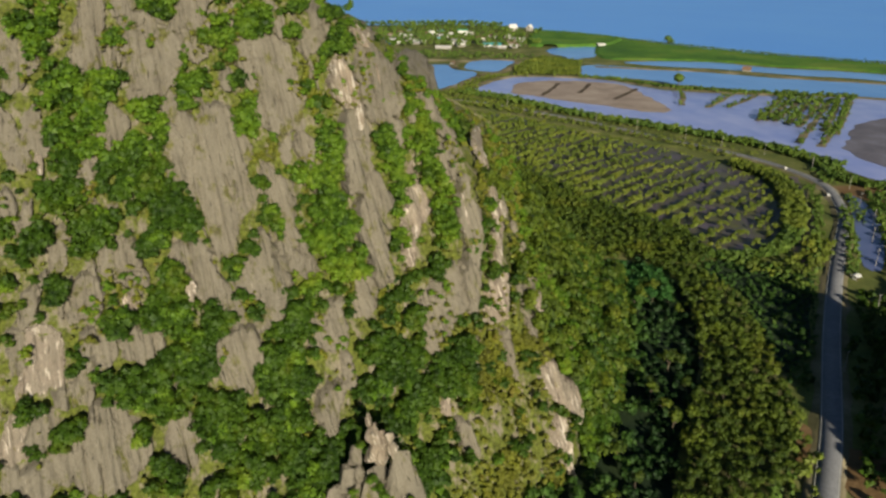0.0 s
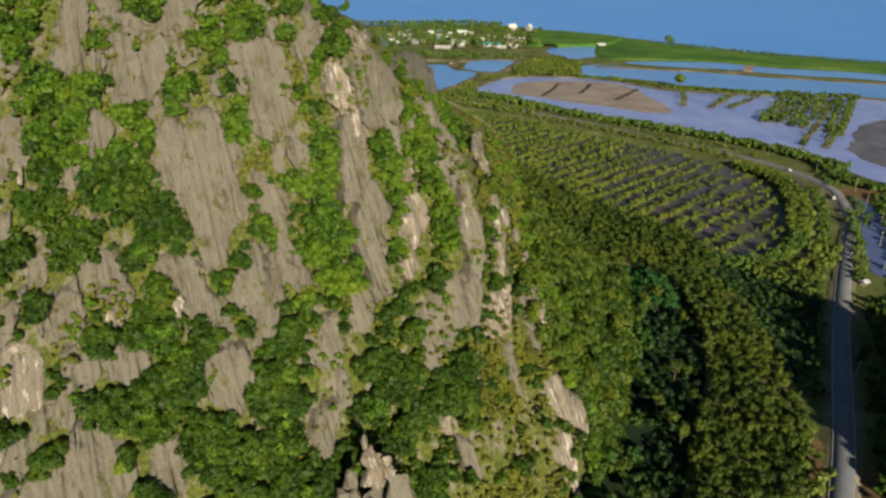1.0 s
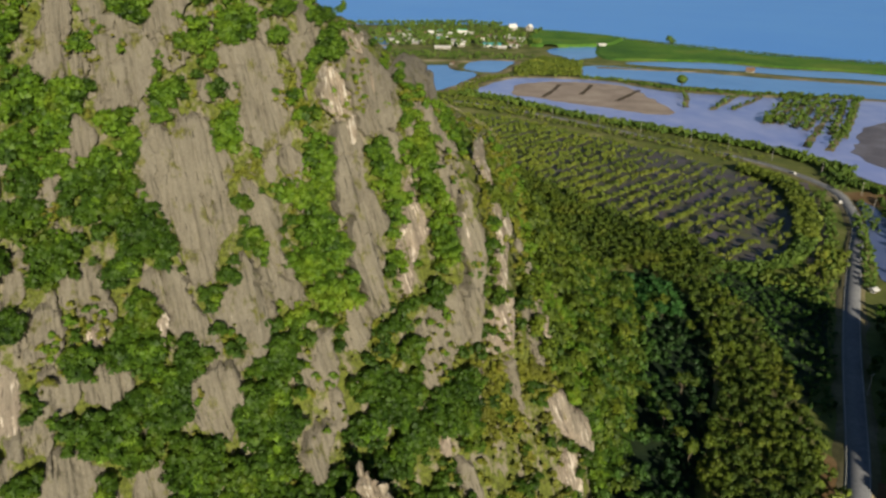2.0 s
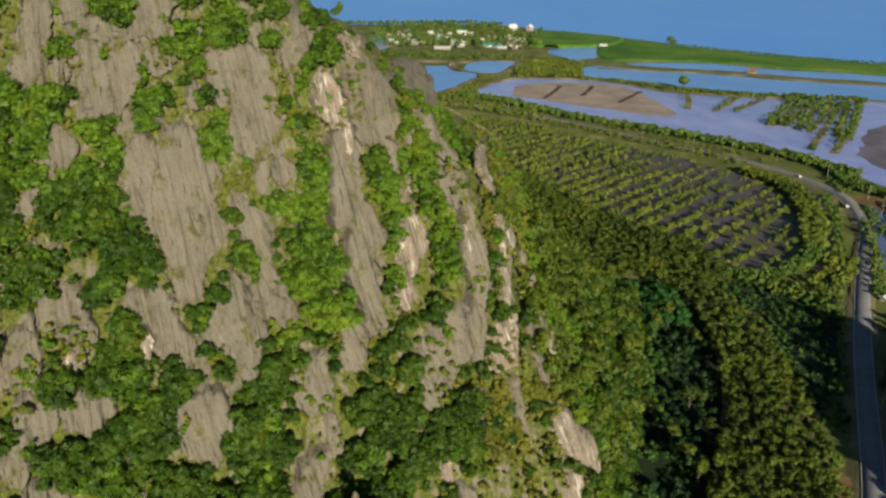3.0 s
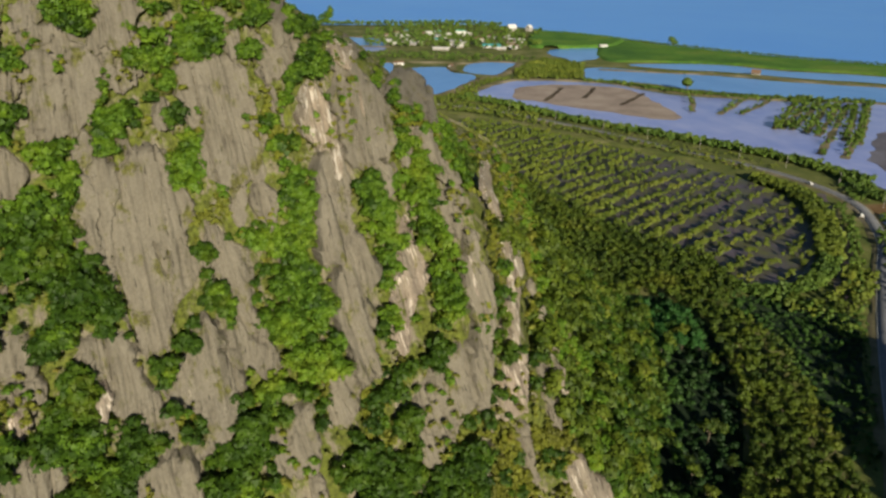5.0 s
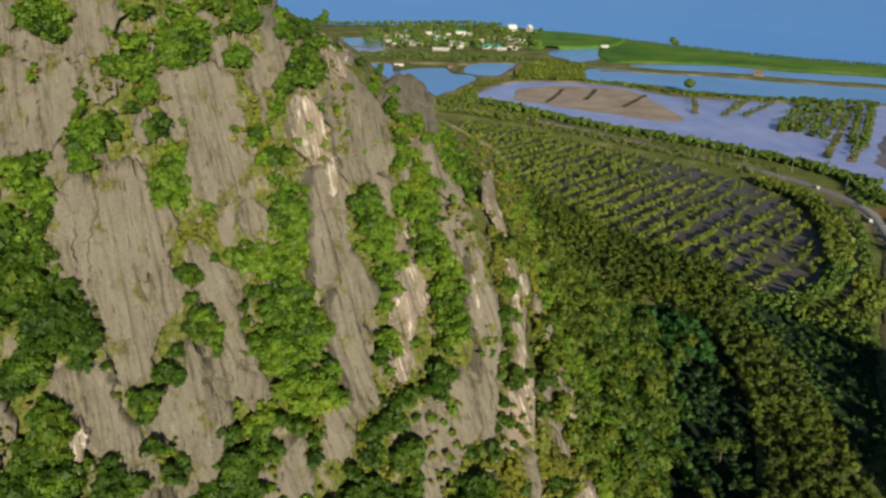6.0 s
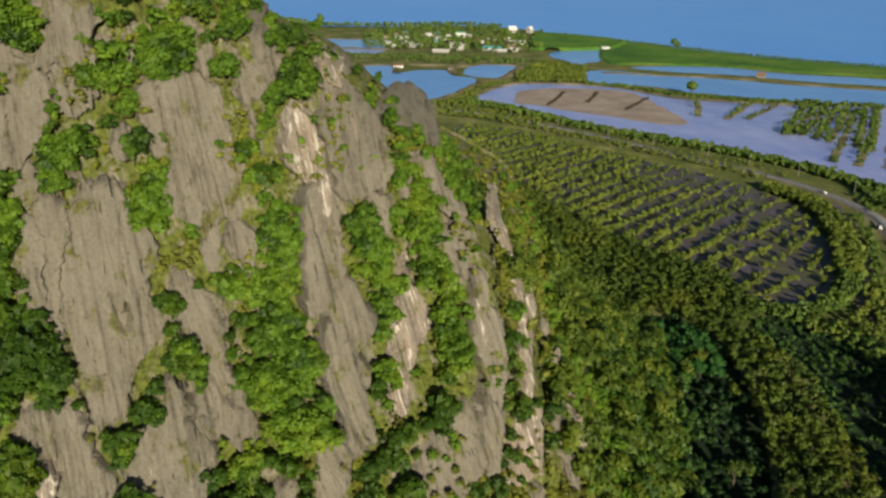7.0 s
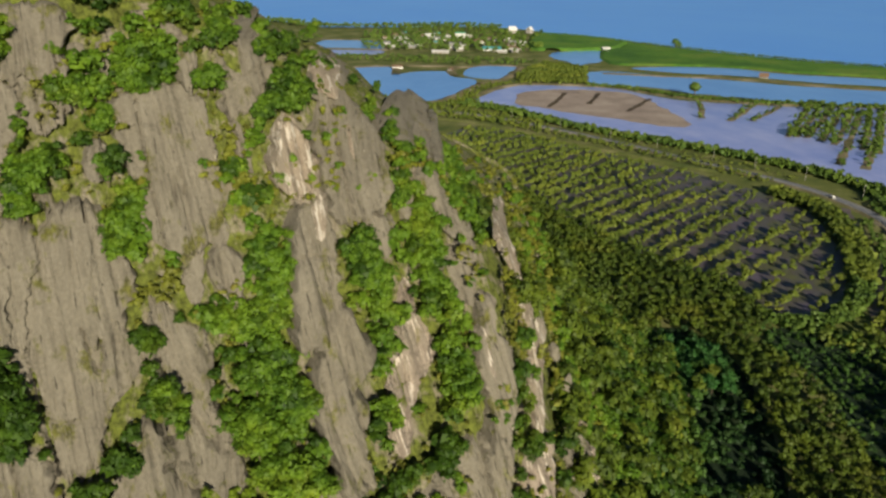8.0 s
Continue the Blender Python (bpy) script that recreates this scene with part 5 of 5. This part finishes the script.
    belt_plants("rim_hedge", [(200, 478), (211, 450), (208, 420), (202, 396), (192, 370), (180, 346)], 9, 2.0, LOW, 1.15, 1.6, "olive-green hedge round the plantation", 62, MANGROVE_LEAF)
    belt_plants("rim_hedge", [(180, 344), (158, 316), (134, 305), (122, 312)], 7, 2.1, LOW, 0.9, 1.3, "green hedge round the plantation", 87)
    belt_plants("road_scrub", [(206, 506), (179, 546), (147, 580), (112, 618), (79, 650), (46, 682), (8, 706)], 13, 3.8, LOW, 0.4, 0.95, "low olive scrub between road and bank", 85, MANGROVE_LEAF)
    belt_plants("road_scrub", [(228, 512), (206, 546), (174, 582), (138, 628), (96, 674), (58, 708)], 6, 4.5, LOW, 0.3, 0.8, "low olive scrub between road and hedge", 86, MANGROVE_LEAF)
    belt_plants("road_hedge", [(264, 484), (258, 462), (258, 444), (268, 428), (288, 414), (320, 398)], 12, 3, LOW, 0.9, 1.5, "green bushes by the road bend", 63)
    belt_plants("bend_bushes", [(250, 466), (246, 446), (244, 436)], 6, 3, LOW, 0.5, 1.0, "low green bushes on the outside of the road bend", 88)
    belt_plants("bend_bushes", [(240, 410), (232, 384), (222, 362)], 4, 3, LOW, 0.5, 0.9, "low green bushes between road and canal", 89)
    belt_plants("verge_bushes", [(196, 352), (178, 316), (160, 285), (150, 262)], 3, 3.5, LOW, 0.35, 0.8, "low green bushes beside the road", 64)
    belt_plants("verge_bushes", [(224, 384), (208, 346), (192, 312), (180, 290)], 5, 3.0, LOW, 0.5, 1.0, "low green bushes between road and canal", 65)
    belt_plants("canal_bushes", [(262, 412), (244, 372), (226, 330), (208, 292), (190, 262), (170, 230), (152, 200)], 14, 3.6, LOW, 0.7, 1.4, "dark bushes along the canal", 66)
    belt_plants("track_bushes", [(226, 428), (213, 392), (198, 358), (183, 330), (170, 304)], 4, 2.6, LOW, 0.6, 1.0, "dark green bushes between track and road", 84)
    belt_plants("track_bushes", [(186, 330), (168, 304), (150, 290), (140, 296)], 12, 3.0, LOW, 0.6, 1.2, "yellow-green bushes inside the road bend", 67, MANGROVE_LEAF)
    belt_plants("roadside_trees", [(102, 192), (94, 164), (84, 142)], 6, 4.0, LOW, 0.6, 1.2, "olive bushes beside the road", 68)
    belt_plants("pond_bank_bushes", [(-30, 752), (10, 770), (36, 850), (66, 900), (100, 900)], 16, 5, LOW, 0.6, 1.1, "olive scrub on the pond banks", 69, MANGROVE_LEAF)
    belt_plants("dike_bushes", [(165, 897), (200, 880), (250, 826), (296, 803), (348, 790), (440, 778)], 6, 3.2, LOW, 0.7, 1.7, "dark green bushes on a dike", 70)
    belt_plants("dike_bushes", [(205, 1005), (290, 985), (372, 968), (450, 920), (540, 878)], 4, 5, LOW, 0.3, 0.9, "low scrub on a dike", 77, MANGROVE_LEAF)
    belt_plants("dirt_bushes", [(112, 140), (122, 158), (128, 176)], 8, 4.5, LOW, 0.4, 1.1, "olive bushes on bare earth", 78)
    belt_plants("dirt_bushes", [(92, 140), (100, 160), (106, 180)], 5, 3.5, LOW, 0.5, 1.2, "olive bushes beside the road", 79, MANGROVE_LEAF)
    belt_plants("thicket", [(120, 150), (140, 190), (160, 228), (178, 260)], 16, 4.2, LOW, 0.6, 1.6, "thicket on the far side of the road, shade in its leaf colour", 74, SHADED_LEAF)
    mx, my = scatter([(112, 198), (118, 240), (120, 270), (114, 300), (122, 310), (150, 300), (164, 286), (148, 254), (130, 218), (116, 190)], 2.6, 75, 0.5)
    LOW.mass("marsh_bushes", [(x, y, -0.4, s) for x, y, s in zip(mx, my, np.random.default_rng(75).uniform(0.25, 0.8, mx.size))], "low bushes in the marsh, shade put into their leaf colour", HALF_SHADE_LEAF)
    belt_plants("marsh_edge_bushes", [(150, 268), (148, 290), (132, 304)], 6, 3.5, LOW, 0.6, 1.3, "olive bushes at the edge of the marsh", 76)
    rng = np.random.default_rng(71)
    for (x0, y0), (x1, y1), dense in (((168, 848), (143, 777), .5), ((131, 845), (101, 758), .5), ((215, 816), (173, 741), .5), ((259, 791), (234, 713), .6), ((311, 785), (255, 701), .7),
                                      ((335, 780), (276, 703), .7), ((377, 802), (279, 637), 1), ((384, 794), (286, 638), 1), ((390, 784), (293, 636), 1), ((392, 770), (300, 626), 1),
                                      ((396, 760), (304, 612), 1), ((402, 755), (276, 550), .6), ((410, 752), (318, 596), 1), ((400, 715), (288, 538), .6), ((433, 770), (322, 584), 1)):
        strip("mud_bank", [(x0, y0), ((x0 + x1) / 2 + 1, (y0 + y1) / 2), (x1, y1)], (-3.2, -1.2, 1.2, 3.2), (0.12, 0.4, 0.4, 0.12), DIKE if dense > 0.55 else BANK, "low dark mud bank under a mangrove row", "mud", wobble=0.5)
        n = int(math.hypot(x1 - x0, y1 - y0) / 2.6)
        rows = []
        for t in np.linspace(0, 1, n):
            if rng.uniform() < dense * (0.75 + 0.35 * math.sin(7 * t + x0)) and dense > 0.55:
                rows.append((x0 + (x1 - x0) * t + rng.normal() * 2.4, y0 + (y1 - y0) * t + rng.normal() * 2.0, 0.1, rng.uniform(0.5, 1.7) * (0.6 + 0.4 * dense)))
        if rows:
            LOW.mass("mangrove_row", rows, "row of mangrove bushes standing in the lagoon")
    sx, sy = scatter([(-53, 740), (-15, 762), (8, 777), (31, 837), (36, 780), (28, 741), (59, 710), (89, 678), (84, 656), (47, 677), (7, 694), (-34, 688), (-47, 700)], 5.5, 95)
    LOW.mass("roadside_scrub", [(x, y, 0.0, s) for x, y, s in zip(sx, sy, rng.uniform(0.5, 1.3, sx.size))], "olive scrub between the ponds and the road", MANGROVE_LEAF)
    bx, by = scatter([(86, 960), (120, 1060), (144, 1107), (193, 1050), (176, 960), (165, 905), (118, 905), (90, 915)], 5.0, 72)
    LOW.mass("mangrove_block", [(x, y, 0.1, rng.uniform(1.0, 1.6)) for x, y in zip(bx, by)], "block of olive mangrove between the ponds", MANGROVE_LEAF)
    fx, fy = scatter([(-420, 1180), (-250, 1130), (-130, 1110), (-22, 1078), (103, 1075), (140, 1130), (-22, 1165), (-97, 1165), (-240, 1480), (-420, 1500)], 8, 73)
    keep = (rng.uniform(size=fx.size) < 0.7) & ~inside([(-240, 1180), (-85, 1170), (-85, 1420), (-240, 1430)], fx, fy)
    LOW.mass("far_scrub", [(x, y, 0.0, rng.uniform(0.8, 1.6)) for x, y in zip(fx[keep], fy[keep])], "green scrub beyond the ponds")


def build_field():
    """The bright green stand of low growth by the shore: a lumpy top with steep edges."""
    for name, poly, h, label in (("mangrove_stand", [(150, 1275), (160, 1440), (188, 1570), (246, 1565), (331, 1440), (300, 1330), (262, 1290)], 6.0, "tall bright green stand of young trees by the shore"),
                                 ("reed_field", [(236, 1110), (262, 1285), (305, 1330), (335, 1432), (405, 1325), (470, 1245), (530, 1178), (640, 1098), (900, 950), (830, 860), (690, 900),
                                                 (566, 1000), (463, 1042), (405, 1086), (329, 1095)], 2.6, "flat bright green reed field along the shore")):
        lo, hi = np.min(poly, 0), np.max(poly, 0)
        gx, gy = np.meshgrid(np.arange(lo[0] - 8, hi[0] + 8, 5.0), np.arange(lo[1] - 8, hi[1] + 8, 5.0))
        inn = inside(curve_points(poly, 10, True), gx, gy)
        z = np.where(inn, h * (0.75 + 0.25 * fbm(gx * 0.05, gy * 0.05, seed=4)) + 0.9 * vnoise(gx * 0.33, gy * 0.33, 0, 6), -1.0)
        f = grid_faces(*gx.shape)
        f = f[(z.ravel()[f] > -0.5).any(1)]
        me = mesh_of(name, np.stack([gx, gy, z], -1).reshape(-1, 3), f, FIELD, False)
        tagged(new(name, me), label, "field", kind="stuff")
    belt_plants("shore_trees", [(240, 1572), (331, 1446), (410, 1333), (533, 1186), (645, 1102), (900, 955)], 18, 4.0, FAR, 0.25, 0.6, "dark green shrubs along the shore", 81)
    belt_plants("shore_trees", [(-500, 1850), (-386, 1800), (-279, 1672), (-109, 1690), (18, 1730), (120, 1710)], 40, 9, FAR, 0.8, 1.7, "dark green trees along the shore", 82)


def house(x, y, turn, w, d, h, roof_mat, wall_mat, label, rise=1.8):
    root = empty("house", pose(x, y, 0, 0, 0, turn), label, "house", "houses of the village")
    bm = bmesh.new()
    bmesh.ops.create_cube(bm, size=1, matrix=pose(0, 0, h / 2) @ Matrix.Diagonal((w, d, h, 1)))
    bmesh.ops.bevel(bm, geom=bm.edges[:], offset=0.05, segments=1, affect="EDGES")
    wall = part("wall", bm, wall_mat, root)
    bm = bmesh.new()
    e = 0.7
    sec = [(-d / 2 - e, h - 0.15), (0, h + rise), (d / 2 + e, h - 0.15), (d / 2 + e, h - 0.4), (0, h + rise - 0.3), (-d / 2 - e, h - 0.4)]
    a = [bm.verts.new((-w / 2 - e, p, q)) for p, q in sec]
    b = [bm.verts.new((w / 2 + e, p, q)) for p, q in sec]
    for i in range(6):
        j = (i + 1) % 6
        bm.faces.new((a[i], a[j], b[j], b[i]))
    bm.faces.new(a[::-1])
    bm.faces.new(b)
    bmesh.ops.recalc_face_normals(bm, faces=bm.faces[:])
    part("roof", bm, roof_mat, root)
    for gx in (-w / 4, w / 4):
        bm = bmesh.new()
        bmesh.ops.create_cube(bm, size=1, matrix=pose(gx, -d / 2 - 0.02, h * 0.55) @ Matrix.Diagonal((1.3, 0.12, 1.2, 1)))
        part("window", bm, GLASS, wall)
    bm = bmesh.new()
    bmesh.ops.create_cube(bm, size=1, matrix=pose(0, -d / 2 - 0.02, 1.0) @ Matrix.Diagonal((1.0, 0.12, 2.0, 1)))
    part("door", bm, TILE_ROOF, wall)
    return root


def village():
    rng = np.random.default_rng(91)
    house(-49, 1312, 10, 22, 11, 4, WHITE, WHITE, "long low house with a white roof")
    house(-79, 1410, -15, 20, 12, 5, WHITE, CONCRETE, "house with a pale roof among trees")
    house(-28, 1476, 5, 18, 10, 6, WHITE, WHITE, "two-storey white house among trees")
    house(-7, 1422, 20, 24, 12, 5, GREY_ROOF, WHITE, "pale house with a grey roof")
    house(-6, 1214, -5, 26, 11, 3.2, WHITE, CONCRETE, "long shed with a pale roof by the ponds")
    house(18, 1330, 0, 20, 12, 4, GREY_ROOF, CONCRETE, "low grey house among trees")
    house(31, 1486, -10, 18, 14, 9, GREEN_ROOF, WHITE, "tall house with a green roof")
    house(77, 1262, 6, 30, 14, 4, TEAL, WHITE, "long house with a teal roof", 2.5)
    house(92, 1232, -4, 14, 9, 3, WHITE, CONCRETE, "small white-roofed hut near the ponds")
    house(128, 1362, 10, 28, 14, 5, WHITE, WHITE, "large low white house")
    house(88, 1440, -8, 34, 14, 4, TILE_ROOF, CONCRETE, "long brown-roofed building among the trees")
    house(140, 1600, 20, 17, 12, 7, WHITE, CONCRETE, "tall pale building with a steep white roof", 7)
    house(178, 1612, 50, 12, 10, 7, WHITE, CONCRETE, "tall pale building with a steep white roof", 6)
    house(60, 1380, 14, 18, 10, 4, TILE_ROOF, WHITE, "brown-roofed house among trees")
    house(-100, 1330, -6, 16, 10, 4, GREY_ROOF, WHITE, "grey-roofed house by the pond")
    house(110, 1290, -12, 16, 9, 4, TILE_ROOF, CONCRETE, "small brown-roofed house among the trees")
    house(-62, 1022, 12, 13, 8, 3.5, TILE_ROOF, WHITE, "pale pond hut standing on the dike")
    house(8, 1004, 60, 6, 5, 3, TILE_ROOF, CONCRETE, "small brown pump hut on a dike")
    house(268, 1290, 20, 14, 9, 4, WHITE, WHITE, "small white house by the reed field")
    house(405, 985, -30, 10, 6, 2.5, TILE_ROOF, CONCRETE, "brown thatched hut on a dike", 4)
    house(180, 285, 30, 2.2, 1.8, 1.8, WHITE, WHITE, "small white roadside kiosk", 0.6)
    roofs = ((WHITE, "white"), (GREY_ROOF, "grey"), (TILE_ROOF, "brown"), (TEAL, "teal"))
    hx, hy = scatter([(-125, 1250), (-20, 1250), (130, 1240), (140, 1420), (100, 1560), (-90, 1560), (-130, 1420)], 52, 93, 0.4)
    for x, y in zip(hx, hy):
        mat, word = roofs[rng.choice(4, p=(0.4, 0.25, 0.25, 0.1))]
        house(x, y, rng.uniform(-25, 25), rng.uniform(8, 14), rng.uniform(6, 9), rng.uniform(2.8, 4), mat, CONCRETE, "small village house with a %s roof among trees" % word)
    tx, ty = scatter([(-130, 1240), (-20, 1235), (140, 1220), (150, 1380), (160, 1560), (120, 1700), (-20, 1730), (-120, 1690), (-160, 1480)], 15, 92)
    keep = rng.uniform(size=tx.size) < 0.85
    count, rest = 0, []
    for x, y in zip(tx[keep], ty[keep]):
        if count < 250:
            FAR.thing(x, y, -0.5, rng.uniform(0.75, 1.55))
            count += 1
        else:
            rest.append((x, y, -0.5, rng.uniform(0.7, 1.5)))
    FAR.mass("village_trees", rest, "green trees between the village houses")
    for x, y, s in ((402, 1345, 3.0), (150, 1468, 2.0), (162, 1440, 1.8), (118, 1590, 2.0), (100, 1600, 1.8), (270, 840, 2.7), (180, 1500, 2.0), (-20, 1640, 1.6), (195, 1560, 1.9), (154, 1286, 2.2), (162, 1304, 2.0), (152, 1330, 2.3)):
        FAR.thing(x, y, -1.6 * s, s)
    for x, y in ((-180, 790), (-60, 800), (-46, 790), (-40, 786)):
        LOW.thing(x, y, 0.1, 1.2)


def pole(x, y, h, label, lamp=True):
    root = empty("street_lamp" if lamp else "power_pole", pose(x, y, 0.1, 0, 0, 30), label, "street lamp" if lamp else "power pole", "poles along the road")
    bm = bmesh.new()
    bmesh.ops.create_cone(bm, cap_ends=True, segments=8, radius1=0.16, radius2=0.09, depth=h, matrix=pose(0, 0, h / 2))
    part("post", bm, CONCRETE, root)
    bm = bmesh.new()
    bmesh.ops.create_cube(bm, size=1, matrix=pose(0, 0, h - 0.6) @ Matrix.Diagonal((2.2, 0.14, 0.14, 1)))
    part("crossarm", bm, CONCRETE, root)
    return root


def car(x, y, turn, paint, label):
    root = empty("car", pose(x, y, 0.56, 0, 0, turn), label, "car", "cars on the road")
    bm = bmesh.new()
    bmesh.ops.create_cube(bm, size=1, matrix=pose(0, 0, 0.65) @ Matrix.Diagonal((1.75, 4.3, 0.7, 1)))
    bmesh.ops.bevel(bm, geom=bm.edges[:], offset=0.16, segments=2, affect="EDGES")
    body = part("body", bm, paint, root)
    bm = bmesh.new()
    r = bmesh.ops.create_cube(bm, size=1, matrix=pose(0, -0.25, 1.22) @ Matrix.Diagonal((1.55, 2.3, 0.55, 1)))
    for v in r["verts"]:
        if v.co.z > 1.2:
            v.co.x *= 0.82
            v.co.y = -0.25 + (v.co.y + 0.25) * 0.7
    bmesh.ops.bevel(bm, geom=bm.edges[:], offset=0.06, segments=1, affect="EDGES")
    part("cabin", bm, paint, root)
    for s in (-1, 1):
        bm = bmesh.new()
        bmesh.ops.create_cube(bm, size=1, matrix=pose(0.72 * s, -0.25, 1.22) @ Matrix.Diagonal((0.12, 1.7, 0.34, 1)))
        part("window", bm, GLASS, body)
        for yy in (-1.35, 1.35):
            bm = bmesh.new()
            bmesh.ops.create_cone(bm, cap_ends=True, segments=14, radius1=0.33, radius2=0.33, depth=0.24, matrix=pose(0.8 * s, yy, 0.33, 0, 90))
            part("wheel", bm, RUBBER, root)


def roadside():
    for x, y in ((170, 251), (134, 206), (133, 181), (197, 300), (212, 330), (228, 358), (238, 390), (250, 424), (249, 471), (233, 510), (211, 536), (190, 558), (160, 592), (132, 625), (98, 664), (60, 700)):
        pole(x, y, 8.5, "slim grey concrete lamp post beside the road", True)
    car(229, 408, -20, WHITE, "small white car on the asphalt road")
    car(230, 470, 15, WHITE, "small white car on the asphalt road")


def shade_hill():
    """Unseen wooded hill added beyond the road, to shade the road and the verge."""
    gx, gy = np.meshgrid(np.arange(112, 240, 2.5), np.arange(70, 190, 2.5))
    z = np.full(gx.shape, -3.0)
    # Two summits, sized so that the shadow covers the wanted stretch of road.
    for hx, hy, rad, high in ((186, 128, 45, 47), (153, 116, 31, 35)):
        far = np.hypot(gx - hx, gy - hy) / rad / (1 + 0.12 * vnoise(gx * 0.05, gy * 0.05, 0, 3))
        z = np.maximum(z, high * (1 - np.minimum(far, 1.2) ** 1.8) - 1)
    z = z + 2.0 * vnoise(gx * 0.15, gy * 0.15, 0, 4)
    f = grid_faces(*gx.shape)
    f = f[(z.ravel()[f] > -2).any(1)]
    v = np.stack([gx, gy, z], -1).reshape(-1, 3)
    me = mesh_of("hill", v, f, SCRUB, True)
    high_up = np.flatnonzero(v[:, 2] > 1)
    rng = np.random.default_rng(5)
    pick = rng.choice(high_up, 220)
    FAR.mass("shade_hill_trees", [(*v[i][:2], v[i][2] - 0.5, rng.uniform(0.4, 0.9)) for i in pick], "trees on the unseen hill, added for an uneven shadow edge")
    tagged(new("hill", me), "unseen wooded hill added to shade the road", "hill", kind="structure")


wood_plants()
plantation()
lowland()
build_field()
village()
roadside()
shade_hill()
